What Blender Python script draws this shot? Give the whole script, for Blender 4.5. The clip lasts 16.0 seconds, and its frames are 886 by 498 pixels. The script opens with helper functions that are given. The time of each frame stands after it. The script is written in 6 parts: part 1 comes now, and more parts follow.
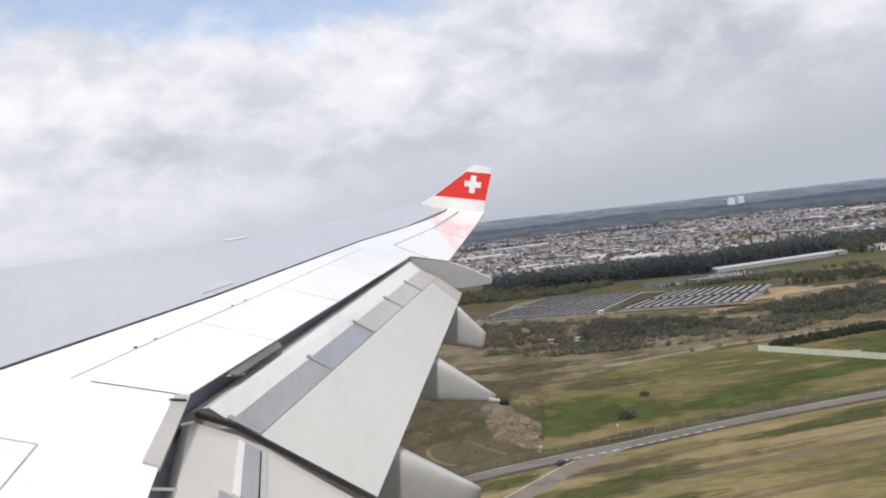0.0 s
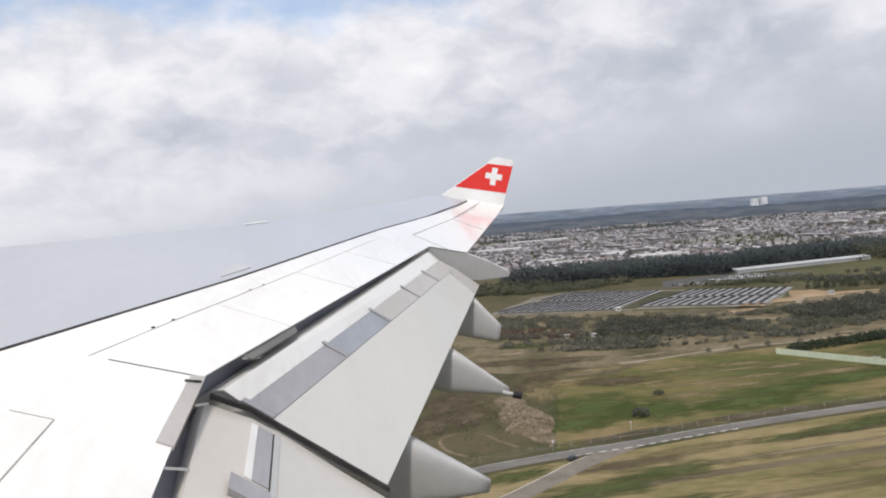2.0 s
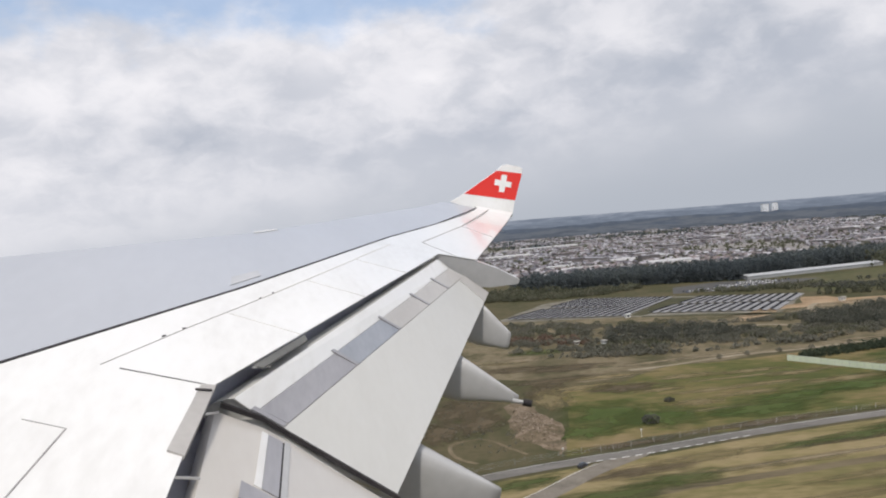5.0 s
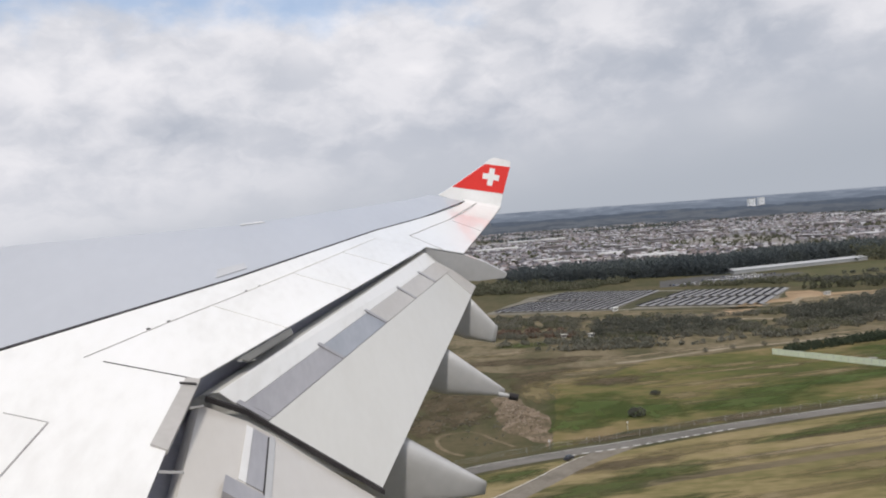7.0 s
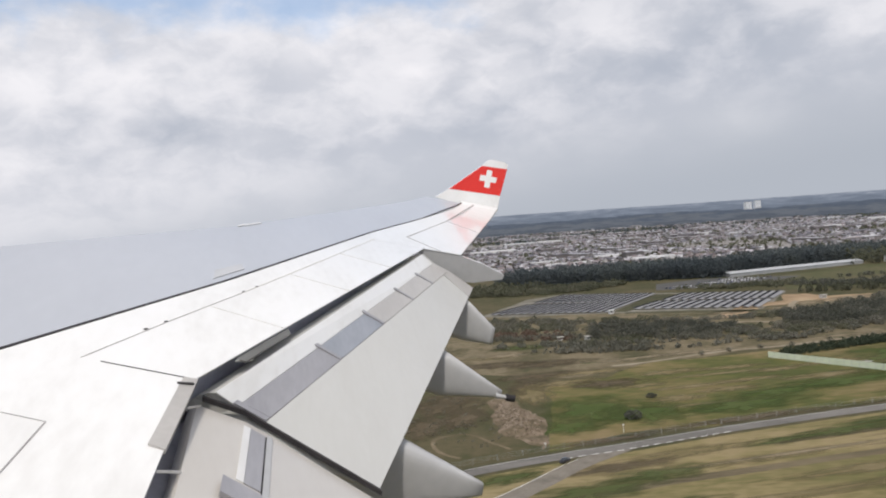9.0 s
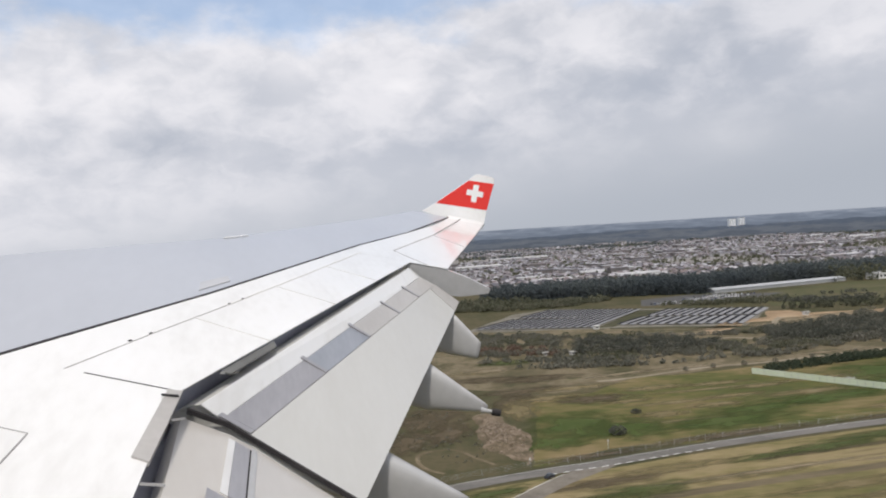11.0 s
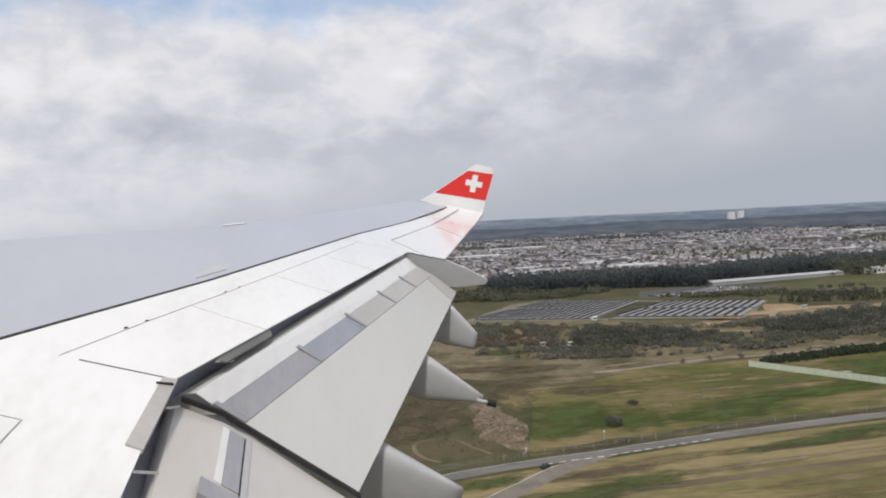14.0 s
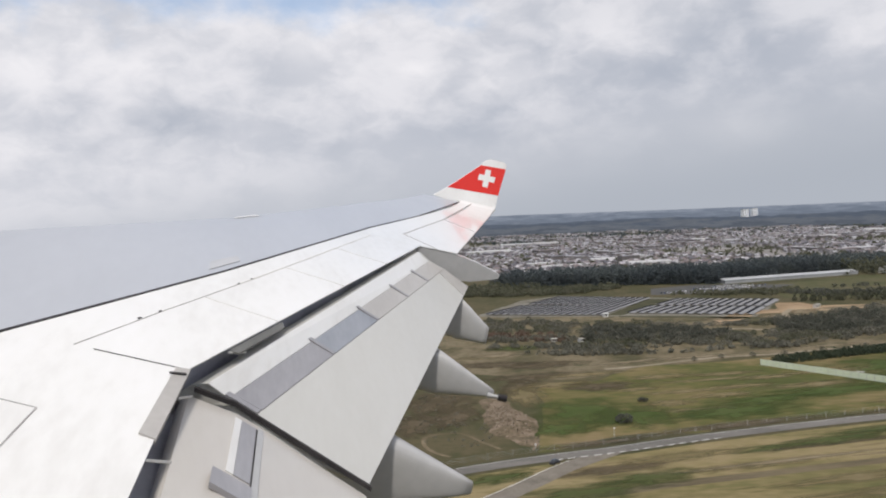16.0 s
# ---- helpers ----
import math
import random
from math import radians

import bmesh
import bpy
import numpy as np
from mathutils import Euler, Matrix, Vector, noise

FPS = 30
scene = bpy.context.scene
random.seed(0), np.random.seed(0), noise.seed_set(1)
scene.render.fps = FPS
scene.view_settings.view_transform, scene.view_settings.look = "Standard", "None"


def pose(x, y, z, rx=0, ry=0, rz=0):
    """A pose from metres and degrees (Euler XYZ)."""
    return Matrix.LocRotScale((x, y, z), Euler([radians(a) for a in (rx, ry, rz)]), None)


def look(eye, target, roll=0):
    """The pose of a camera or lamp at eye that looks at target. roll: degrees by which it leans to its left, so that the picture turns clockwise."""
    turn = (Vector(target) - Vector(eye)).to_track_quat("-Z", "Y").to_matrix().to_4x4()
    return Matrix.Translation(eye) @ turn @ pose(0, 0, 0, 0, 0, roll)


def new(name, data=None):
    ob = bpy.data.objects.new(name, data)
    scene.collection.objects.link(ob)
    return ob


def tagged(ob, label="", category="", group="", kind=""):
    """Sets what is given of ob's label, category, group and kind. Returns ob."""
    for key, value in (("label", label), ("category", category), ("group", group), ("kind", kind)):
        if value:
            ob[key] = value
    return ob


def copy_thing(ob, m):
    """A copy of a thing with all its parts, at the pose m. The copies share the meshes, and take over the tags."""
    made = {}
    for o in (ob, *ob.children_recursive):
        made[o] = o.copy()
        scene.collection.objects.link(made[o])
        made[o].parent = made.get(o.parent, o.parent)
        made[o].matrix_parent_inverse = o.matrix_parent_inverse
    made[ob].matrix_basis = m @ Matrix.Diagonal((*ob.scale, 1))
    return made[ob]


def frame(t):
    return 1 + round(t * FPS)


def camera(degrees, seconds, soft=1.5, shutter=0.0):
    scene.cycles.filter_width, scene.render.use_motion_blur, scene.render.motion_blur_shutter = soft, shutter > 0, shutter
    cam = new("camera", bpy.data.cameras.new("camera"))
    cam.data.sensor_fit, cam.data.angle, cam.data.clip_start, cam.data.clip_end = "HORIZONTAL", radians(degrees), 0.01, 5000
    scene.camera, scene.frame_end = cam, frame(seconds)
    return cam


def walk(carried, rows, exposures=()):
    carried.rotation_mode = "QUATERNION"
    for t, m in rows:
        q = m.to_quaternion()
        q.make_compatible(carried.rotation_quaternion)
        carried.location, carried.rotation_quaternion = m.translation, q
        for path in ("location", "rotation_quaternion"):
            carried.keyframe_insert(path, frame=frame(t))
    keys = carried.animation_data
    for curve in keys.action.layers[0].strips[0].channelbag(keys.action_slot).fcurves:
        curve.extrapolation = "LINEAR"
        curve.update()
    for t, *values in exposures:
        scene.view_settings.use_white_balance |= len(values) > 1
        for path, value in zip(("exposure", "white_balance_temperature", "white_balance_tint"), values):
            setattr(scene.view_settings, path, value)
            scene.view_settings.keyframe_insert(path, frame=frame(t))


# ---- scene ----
cam = camera(57.5, 16.0, soft=2.0)
PATH = [
    (0.0, pose(-0.009, -0.007, 89.978, 88.392, 6.328, -1.132)),
    (0.5, pose(-0.001, 0.006, 89.991, 87.503, 4.960, -0.346)),
    (1.0, pose(0.009, 0.007, 90.002, 87.265, 4.229, -0.159)),
    (1.5, pose(-0.001, 0.007, 89.997, 86.801, 3.669, 0.065)),
    (2.0, pose(-0.002, 0.001, 89.981, 87.871, 4.389, 0.270)),
    (2.5, pose(-0.009, -0.004, 89.972, 88.375, 4.576, 0.464)),
    (3.0, pose(0.012, 0.009, 90.009, 87.225, 4.121, 0.101)),
    (3.5, pose(0.004, -0.003, 90.012, 87.254, 3.206, 0.064)),
    (4.0, pose(0.001, -0.003, 89.998, 88.334, 4.204, 0.195)),
    (4.2, pose(-0.004, -0.005, 90.001, 88.520, 4.434, 0.538)),
    (6.3, pose(0.009, 0.000, 90.001, 88.101, 4.704, 1.198)),
    (6.5, pose(0.023, 0.019, 90.015, 88.139, 5.306, 1.018)),
    (7.0, pose(0.014, 0.010, 90.015, 87.806, 4.162, 0.089)),
    (7.5, pose(0.010, 0.004, 90.005, 88.399, 4.297, -0.048)),
    (8.0, pose(-0.017, -0.001, 90.004, 88.561, 4.278, 0.425)),
    (8.5, pose(0.010, -0.004, 89.997, 88.181, 4.072, 0.091)),
    (9.0, pose(0.000, -0.000, 90.000, 87.955, 3.997, -0.143)),
    (11.5, pose(-0.015, -0.013, 89.986, 89.028, 3.506, -1.214)),
    (12.0, pose(-0.002, -0.004, 90.005, 88.637, 3.307, -0.792)),
    (12.5, pose(0.012, 0.002, 90.007, 89.092, 4.546, -0.586)),
    (13.0, pose(0.017, 0.005, 90.009, 88.887, 3.781, -0.726)),
    (13.5, pose(0.020, 0.009, 90.022, 88.373, 3.414, -1.107)),
    (14.0, pose(0.010, -0.002, 90.006, 88.150, 2.848, -1.188)),
    (14.5, pose(0.023, 0.008, 90.018, 87.692, 2.795, -1.066)),
    (15.0, pose(0.014, 0.012, 90.015, 87.488, 2.758, -0.838)),
    (15.5, pose(0.004, 0.001, 90.002, 87.590, 2.718, -0.231)),
    (16.0, pose(-0.002, -0.003, 89.997, 87.818, 2.260, -0.342)),
]
walk(cam, PATH, [(t, e, 6500, 11) for t, e in ((0.0, 0.12), (2.0, 0.08), (4.0, 0.04), (7.0, -0.04), (9.0, 0.0), (12.0, -0.03), (14.5, -0.09), (16.0, -0.06))])

# ---- world, sun ----
SUN_ELEV, SUN_AZ = radians(62), radians(178)
world = bpy.data.worlds.new("sky")
scene.world = world
world.use_nodes = True
wt = world.node_tree
wt.nodes.clear()


def wmath(op, a, b=None, clamp=False):
    n = wt.nodes.new("ShaderNodeMath")
    n.operation, n.use_clamp = op, clamp
    for i, v in enumerate((a, b)):
        if v is None:
            continue
        if isinstance(v, (int, float)):
            n.inputs[i].default_value = v
        else:
            wt.links.new(v, n.inputs[i])
    return n.outputs[0]


def wmix(fac, a, b):
    n = wt.nodes.new("ShaderNodeMix")
    n.data_type = "RGBA"
    for s, v in ((n.inputs[0], fac), (n.inputs[6], a), (n.inputs[7], b)):
        if isinstance(v, (int, float)):
            s.default_value = v
        elif isinstance(v, tuple):
            s.default_value = v
        else:
            wt.links.new(v, s)
    return n.outputs[2]


def wramp(v, lo, hi):
    n = wt.nodes.new("ShaderNodeMapRange")
    n.interpolation_type = "SMOOTHSTEP"
    n.inputs[1].default_value, n.inputs[2].default_value = lo, hi
    wt.links.new(v, n.inputs[0])
    return n.outputs[0]


sky = wt.nodes.new("ShaderNodeTexSky")
sky.sky_type, sky.sun_disc = "NISHITA", False
sky.sun_elevation, sky.sun_rotation = SUN_ELEV, SUN_AZ
coord = wt.nodes.new("ShaderNodeTexCoord")
sep = wt.nodes.new("ShaderNodeSeparateXYZ")
wt.links.new(coord.outputs["Generated"], sep.inputs[0])


def wscaled(socket, scale, offset=(0, 0, 0)):
    mp = wt.nodes.new("ShaderNodeMapping")
    mp.inputs[1].default_value, mp.inputs[3].default_value = offset, scale
    wt.links.new(socket, mp.inputs[0])
    return mp.outputs[0]


def wnoise(vector, scale, detail, rough):
    n = wt.nodes.new("ShaderNodeTexNoise")
    n.inputs["Scale"].default_value, n.inputs["Detail"].default_value, n.inputs["Roughness"].default_value = scale, detail, rough
    wt.links.new(vector, n.inputs["Vector"])
    return n


# the sky's directions, with heights stretched as cloud layers lie flat, and billowed by a noise
flatsky = wscaled(coord.outputs["Generated"], (1, 1, 1.7))
billow = wnoise(flatsky, 11.0, 5, 0.55)
shift = wt.nodes.new("ShaderNodeVectorMath")
shift.operation = "MULTIPLY_ADD"
shift.inputs[1].default_value, shift.inputs[2].default_value = (0.06, 0.04, 0.06), (-0.03, -0.02, -0.03)
wt.links.new(billow.outputs["Color"], shift.inputs[0])
bent = wt.nodes.new("ShaderNodeVectorMath")
bent.operation = "ADD"
wt.links.new(flatsky, bent.inputs[0])
wt.links.new(shift.outputs[0], bent.inputs[1])
puffs = wnoise(bent.outputs[0], 7.5, 5, 0.5).outputs[0]
lumps = wnoise(wscaled(bent.outputs[0], (1, 1, 1), (1.1, 2.3, 0.4)), 17.0, 5, 0.55).outputs[0]
banks = wnoise(wscaled(flatsky, (1, 1, 1), (0.4, 5.2, 0)), 2.6, 2, 0.5).outputs[0]
# the largest dark bellies and bright heads of cloud: azimuth, elevation, spread, strength
BELLIES = (
    (-17.9, 7.1, 0.040, -0.50),
    (19.9, 10.3, 0.086, -0.28),
    (14.3, 9.0, 0.065, -0.32),
    (4.5, 7.0, 0.058, -0.30),
    (0.8, 6.3, 0.065, -0.28),
    (-3.7, 3.8, 0.101, -0.20),
    (12.0, 3.1, 0.144, -0.16),
    (-7.1, 7.0, 0.043, -0.30),
    (-23.6, 7.9, 0.065, -0.22),
    (25.3, 3.0, 0.108, -0.16),
    (-14.7, 2.6, 0.144, -0.12),
    (-11.5, 9.9, 0.043, -0.22),
    (-8.4, 5.3, 0.058, -0.18),
    (-16.8, 6.9, 0.032, -0.25),
    (-22.4, 4.9, 0.065, -0.16),
    (7.9, 11.5, 0.036, -0.22),
    (11.2, 7.4, 0.050, -0.18),
    (24.5, 7.4, 0.065, -0.15),
)
HEADS = (
    (4.2, 9.2, 0.036, 0.40),
    (-9.2, 11.9, 0.029, 0.42),
    (13.0, 11.7, 0.043, 0.30),
    (-3.8, 13.5, 0.043, 0.28),
    (28.2, 10.6, 0.043, 0.28),
    (-7.4, 12.9, 0.036, 0.30),
    (19.6, 4.9, 0.043, 0.26),
    (1.4, 13.6, 0.043, 0.25),
    (6.8, 9.6, 0.029, 0.30),
    (22.1, 5.3, 0.036, 0.26),
    (-26.8, 11.6, 0.065, 0.18),
    (-24.4, 9.9, 0.065, 0.16),
    (-1.1, 10.3, 0.020, 0.32),
    (-20.1, 9.9, 0.043, 0.20),
    (-8.1, 9.0, 0.043, 0.20),
    (15.6, 12.0, 0.036, 0.22),
    (14.2, 7.7, 0.043, 0.18),
    (17.5, 7.3, 0.016, 0.32),
    (-27.0, 5.5, 0.043, 0.16),
)
mixed = wmath("ADD", wmath("ADD", wmath("MULTIPLY", puffs, 0.44), wmath("MULTIPLY", lumps, 0.36)), wmath("MULTIPLY", banks, 0.20))
calm = wramp(wmath("ADD", sep.outputs[2], wmath("MULTIPLY", sep.outputs[0], -0.11)), 0.0, 0.15)
swing = wmath("MULTIPLY", wmath("SUBTRACT", wramp(mixed, 0.40, 0.61), 0.5), wmath("ADD", wmath("MULTIPLY", calm, 0.38), 0.10))
lit = wmath("ADD", swing, 0.63)
for az, el, spread, strength in BELLIES + HEADS:
    off = wt.nodes.new("ShaderNodeVectorMath")
    off.operation = "DISTANCE"
    off.inputs[1].default_value = (math.sin(radians(az)) * math.cos(radians(el)), math.cos(radians(az)) * math.cos(radians(el)), 1.7 * math.sin(radians(el)))
    wt.links.new(bent.outputs[0], off.inputs[0])
    fall = wmath("MULTIPLY", off.outputs["Value"], 1 / spread)
    bell = wmath("POWER", 2.718, wmath("MULTIPLY", wmath("MULTIPLY", fall, fall), -1.0))
    lit = wmath("ADD", lit, wmath("MULTIPLY", bell, strength * (0.62 if strength > 0 else 0.52)))
# the overcast thickens towards the far side of the view
lit = wmath("SUBTRACT", lit, wmath("MULTIPLY", wramp(sep.outputs[0], -0.25, 0.45), 0.2))
lit = wmath("MAXIMUM", wmath("MINIMUM", lit, 1.0), 0.0)
cloud = wmix(lit, (0.452, 0.492, 0.568, 1), (0.905, 0.897, 0.925, 1))
clear = wt.nodes.new("ShaderNodeVectorMath")
clear.operation = "SCALE"
clear.inputs["Scale"].default_value = 0.165
wt.links.new(sky.outputs[0], clear.inputs[0])
height = wmath("ADD", wmath("ADD", sep.outputs[2], wmath("MULTIPLY", sep.outputs[0], -0.05)), wmath("MULTIPLY", wmath("SUBTRACT", billow.outputs[0], 0.5), 0.16))
gaps = wmath("MULTIPLY", wramp(height, 0.232, 0.30), wramp(sep.outputs[2], 0.42, 0.31))
above = wmix(wmath("MULTIPLY", gaps, 0.7), cloud, clear.outputs[0])
haze = wmix(wramp(wmath("ADD", sep.outputs[2], wmath("MULTIPLY", sep.outputs[0], -0.13)), -0.03, 0.12), (0.455, 0.492, 0.550, 1), above)
bg = wt.nodes.new("ShaderNodeBackground")
bg.inputs[1].default_value = 1.0
wt.links.new(haze, bg.inputs[0])
wout = wt.nodes.new("ShaderNodeOutputWorld")
wt.links.new(bg.outputs[0], wout.inputs[0])

sun = new("sun", bpy.data.lights.new("sun", "SUN"))
sun.data.energy, sun.data.angle, sun.data.color = 2.6, radians(5), (1.0, 0.942, 0.86)
sun.matrix_world = look((0, 0, 200), (-math.sin(SUN_AZ) * math.cos(SUN_ELEV), -math.cos(SUN_AZ) * math.cos(SUN_ELEV), 200 - math.sin(SUN_ELEV)))


# ---- materials ----
def material(name, stops, scale=1.0, rough=0.6, metal=0.0, bump=0.0, fine=None, coat=0.0, space="world", stretch=(1, 1, 1), spread=(0.35, 0.65), island=0.0, obj=0.0):
    """Noise-mixed colours at two scales, with a fine relief."""
    m = bpy.data.materials.new(name)
    m.use_nodes = True
    t = m.node_tree
    b = t.nodes["Principled BSDF"]
    if space == "world":
        src = t.nodes.new("ShaderNodeNewGeometry").outputs["Position"]
    else:
        src = t.nodes.new("ShaderNodeTexCoord").outputs["Object"]
    mp = t.nodes.new("ShaderNodeMapping")
    mp.inputs[3].default_value = stretch
    t.links.new(src, mp.inputs[0])
    n1 = t.nodes.new("ShaderNodeTexNoise")
    n1.inputs["Scale"].default_value, n1.inputs["Detail"].default_value, n1.inputs["Roughness"].default_value = scale, 8, 0.6
    t.links.new(mp.outputs[0], n1.inputs["Vector"])
    n2 = t.nodes.new("ShaderNodeTexNoise")
    n2.inputs["Scale"].default_value, n2.inputs["Detail"].default_value = fine or scale * 11, 5
    t.links.new(mp.outputs[0], n2.inputs["Vector"])
    add = t.nodes.new("ShaderNodeMath")
    add.operation = "MULTIPLY_ADD"
    add.inputs[1].default_value = 0.3
    t.links.new(n2.outputs[0], add.inputs[0])
    mul = t.nodes.new("ShaderNodeMath")
    mul.operation = "MULTIPLY"
    mul.inputs[1].default_value = 0.7
    t.links.new(n1.outputs[0], mul.inputs[0])
    t.links.new(mul.outputs[0], add.inputs[2])
    value = add.outputs[0]
    for amount, socket in ((island, "Random Per Island"), (obj, "Random")):
        if amount:
            rnd = t.nodes.new("ShaderNodeNewGeometry" if socket != "Random" else "ShaderNodeObjectInfo").outputs[socket]
            k = t.nodes.new("ShaderNodeMath")
            k.operation = "MULTIPLY_ADD"
            k.inputs[1].default_value = amount
            t.links.new(rnd, k.inputs[0])
            sh = t.nodes.new("ShaderNodeMath")
            sh.operation = "ADD"
            sh.inputs[1].default_value = -amount / 2
            t.links.new(value, sh.inputs[0])
            t.links.new(sh.outputs[0], k.inputs[2])
            value = k.outputs[0]
    ramp = t.nodes.new("ShaderNodeValToRGB")
    lo, hi = spread
    while len(ramp.color_ramp.elements) < len(stops):
        ramp.color_ramp.elements.new(0.5)
    for i, c in enumerate(stops):
        e = ramp.color_ramp.elements[i]
        e.position = lo + (hi - lo) * i / max(1, len(stops) - 1)
        e.color = (*c, 1)
    t.links.new(value, ramp.inputs[0])
    t.links.new(ramp.outputs[0], b.inputs["Base Color"])
    b.inputs["Roughness"].default_value, b.inputs["Metallic"].default_value = rough, metal
    if rough >= 0.7:
        b.inputs["Specular IOR Level"].default_value = 0.12
    if coat:
        b.inputs["Coat Weight"].default_value, b.inputs["Coat Roughness"].default_value = coat, 0.06
    if bump:
        bm_ = t.nodes.new("ShaderNodeBump")
        bm_.inputs["Strength"].default_value, bm_.inputs["Distance"].default_value = 0.6, bump
        t.links.new(value, bm_.inputs["Height"])
        t.links.new(bm_.outputs[0], b.inputs["Normal"])
    return m


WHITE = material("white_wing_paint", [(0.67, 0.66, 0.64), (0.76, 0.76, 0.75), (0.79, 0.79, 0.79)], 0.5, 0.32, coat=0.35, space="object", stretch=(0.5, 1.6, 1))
GLOSSWHITE = material("glossy_white_wing_paint", [(0.68, 0.675, 0.66), (0.76, 0.76, 0.75), (0.79, 0.79, 0.79)], 0.5, 0.3, coat=0.45, space="object", stretch=(0.5, 1.6, 1))
GREYWING = material("grey_gloss_wing_coating", [(0.500, 0.520, 0.560), (0.550, 0.571, 0.613)], 0.4, 0.28, metal=0.45, space="object", stretch=(0.4, 1.4, 1))
WARMFLAP = material("warm_grey_flap_paint", [(0.495, 0.47, 0.44), (0.54, 0.52, 0.49)], 0.5, 0.3, coat=0.3, space="object", stretch=(0.6, 2.0, 1))
FLAP = material("flap_paint", [(0.492, 0.489, 0.468), (0.530, 0.530, 0.512)], 0.6, 0.4, coat=0.12, space="object", stretch=(0.6, 2.0, 1))
BAND = material("bare_metal_band", [(0.31, 0.305, 0.325), (0.40, 0.395, 0.415)], 0.8, 0.4, metal=0.3, space="object", stretch=(0.5, 2, 1))
BANDS = [material("bluish_metal_band", [(0.28, 0.298, 0.335), (0.37, 0.388, 0.425)], 0.8, 0.32, metal=0.35, space="object", stretch=(0.5, 2, 1)), material("warm_metal_band", [(0.43, 0.415, 0.40), (0.51, 0.495, 0.48)], 0.8, 0.4, metal=0.15, space="object", stretch=(0.5, 2, 1))]
COVE = material("dark_flap_cove", [(0.47, 0.48, 0.55), (0.60, 0.61, 0.69)], 1.2, 0.25, space="object")
SEAL = material("dark_rubber_seal", [(0.03, 0.028, 0.03), (0.06, 0.056, 0.058)], 2.0, 0.7, space="object")
PALELINE = material("filled_joint", [(0.52, 0.51, 0.48), (0.62, 0.61, 0.58)], 3.0, 0.6, space="object")
LIP = material("dark_grey_lip", [(0.15, 0.15, 0.145), (0.21, 0.21, 0.20)], 2.0, 0.6, space="object")
LINE = material("panel_joint", [(0.30, 0.29, 0.29), (0.42, 0.41, 0.41)], 3.0, 0.7, space="object")
FAIR = material("grey_fairing_paint", [(0.385, 0.385, 0.388), (0.465, 0.466, 0.468)], 0.7, 0.38, coat=0.2, space="object")
DOOR = material("weathered_grey_paint", [(0.35, 0.335, 0.32), (0.43, 0.415, 0.40)], 1.0, 0.5, space="object")
RED = material("red_livery_paint", [(0.64, 0.020, 0.012), (0.70, 0.026, 0.015)], 0.8, 0.4, coat=0.1, space="object")
CABIN = material("cabin_lining", [(0.74, 0.73, 0.71), (0.80, 0.79, 0.78)], 2.0, 0.7, space="object")
GROUND = material("grassland", [(0.042, 0.046, 0.022), (0.062, 0.060, 0.030), (0.095, 0.080, 0.046), (0.052, 0.054, 0.026)], 0.012, 0.95, bump=0.15, fine=0.19, spread=(0.36, 0.66))
DRY = material("dry_grass", [(0.100, 0.101, 0.040), (0.140, 0.124, 0.055), (0.195, 0.160, 0.080), (0.237, 0.190, 0.106), (0.165, 0.138, 0.065)], 0.020, 0.95, bump=0.1, fine=0.25, stretch=(0.6, 1.5, 1), spread=(0.36, 0.64))
LUSH = material("lush_grass", [(0.063, 0.073, 0.023), (0.093, 0.093, 0.032), (0.146, 0.120, 0.054), (0.194, 0.148, 0.080)], 0.014, 0.95, bump=0.1, fine=0.16, stretch=(0.7, 1.3, 1), spread=(0.40, 0.60))
SOIL = material("bare_soil", [(0.075, 0.060, 0.036), (0.12, 0.092, 0.058), (0.17, 0.135, 0.09)], 0.05, 0.95, bump=0.2, fine=0.4)
SAND = material("pale_dirt", [(0.07, 0.066, 0.036), (0.13, 0.105, 0.068), (0.21, 0.17, 0.115)], 0.07, 0.95, bump=0.1, fine=0.6)
ASPHALT = material("worn_asphalt", [(0.10, 0.096, 0.09), (0.155, 0.147, 0.137), (0.20, 0.19, 0.178)], 0.09, 0.85, fine=1.5, stretch=(0.3, 1, 1))
PAINT = material("road_paint", [(0.6, 0.6, 0.58), (0.75, 0.75, 0.73)], 1.0, 0.7)
PATHDUST = material("pale_path_dust", [(0.15, 0.128, 0.088), (0.24, 0.205, 0.15), (0.31, 0.27, 0.21)], 0.06, 0.95, fine=0.5)
ORANGEEARTH = material("orange_earth", [(0.16, 0.115, 0.068), (0.28, 0.20, 0.125), (0.36, 0.275, 0.185)], 0.03, 0.95, bump=0.1, fine=0.3)
CONCRETE = material("concrete", [(0.32, 0.31, 0.29), (0.45, 0.44, 0.41)], 0.2, 0.85, fine=2.0)
# broadleaf, conifer and thicket tones are paled for haze, the conifers turned bluish
LEAF = material("broadleaf_foliage", [(0.105, 0.112, 0.076), (0.143, 0.147, 0.102), (0.191, 0.185, 0.136)], 0.03, 0.9, island=0.04)
HAZELEAF = material("conifer_foliage", [(0.082, 0.098, 0.106), (0.115, 0.133, 0.138), (0.152, 0.171, 0.160)], 0.012, 0.9, island=0.02)
SCRUB = material("scrub_foliage", [(0.139, 0.142, 0.112), (0.181, 0.178, 0.143), (0.227, 0.216, 0.179)], 0.018, 0.95, island=0.03)
THICKET = material("dark_thicket_foliage", [(0.092, 0.097, 0.079), (0.121, 0.125, 0.103), (0.157, 0.155, 0.130)], 0.03, 0.95, island=0.02)
HEDGE = material("dark_green_hedge", [(0.058, 0.074, 0.050), (0.078, 0.094, 0.062)], 0.05, 0.95, island=0.03)
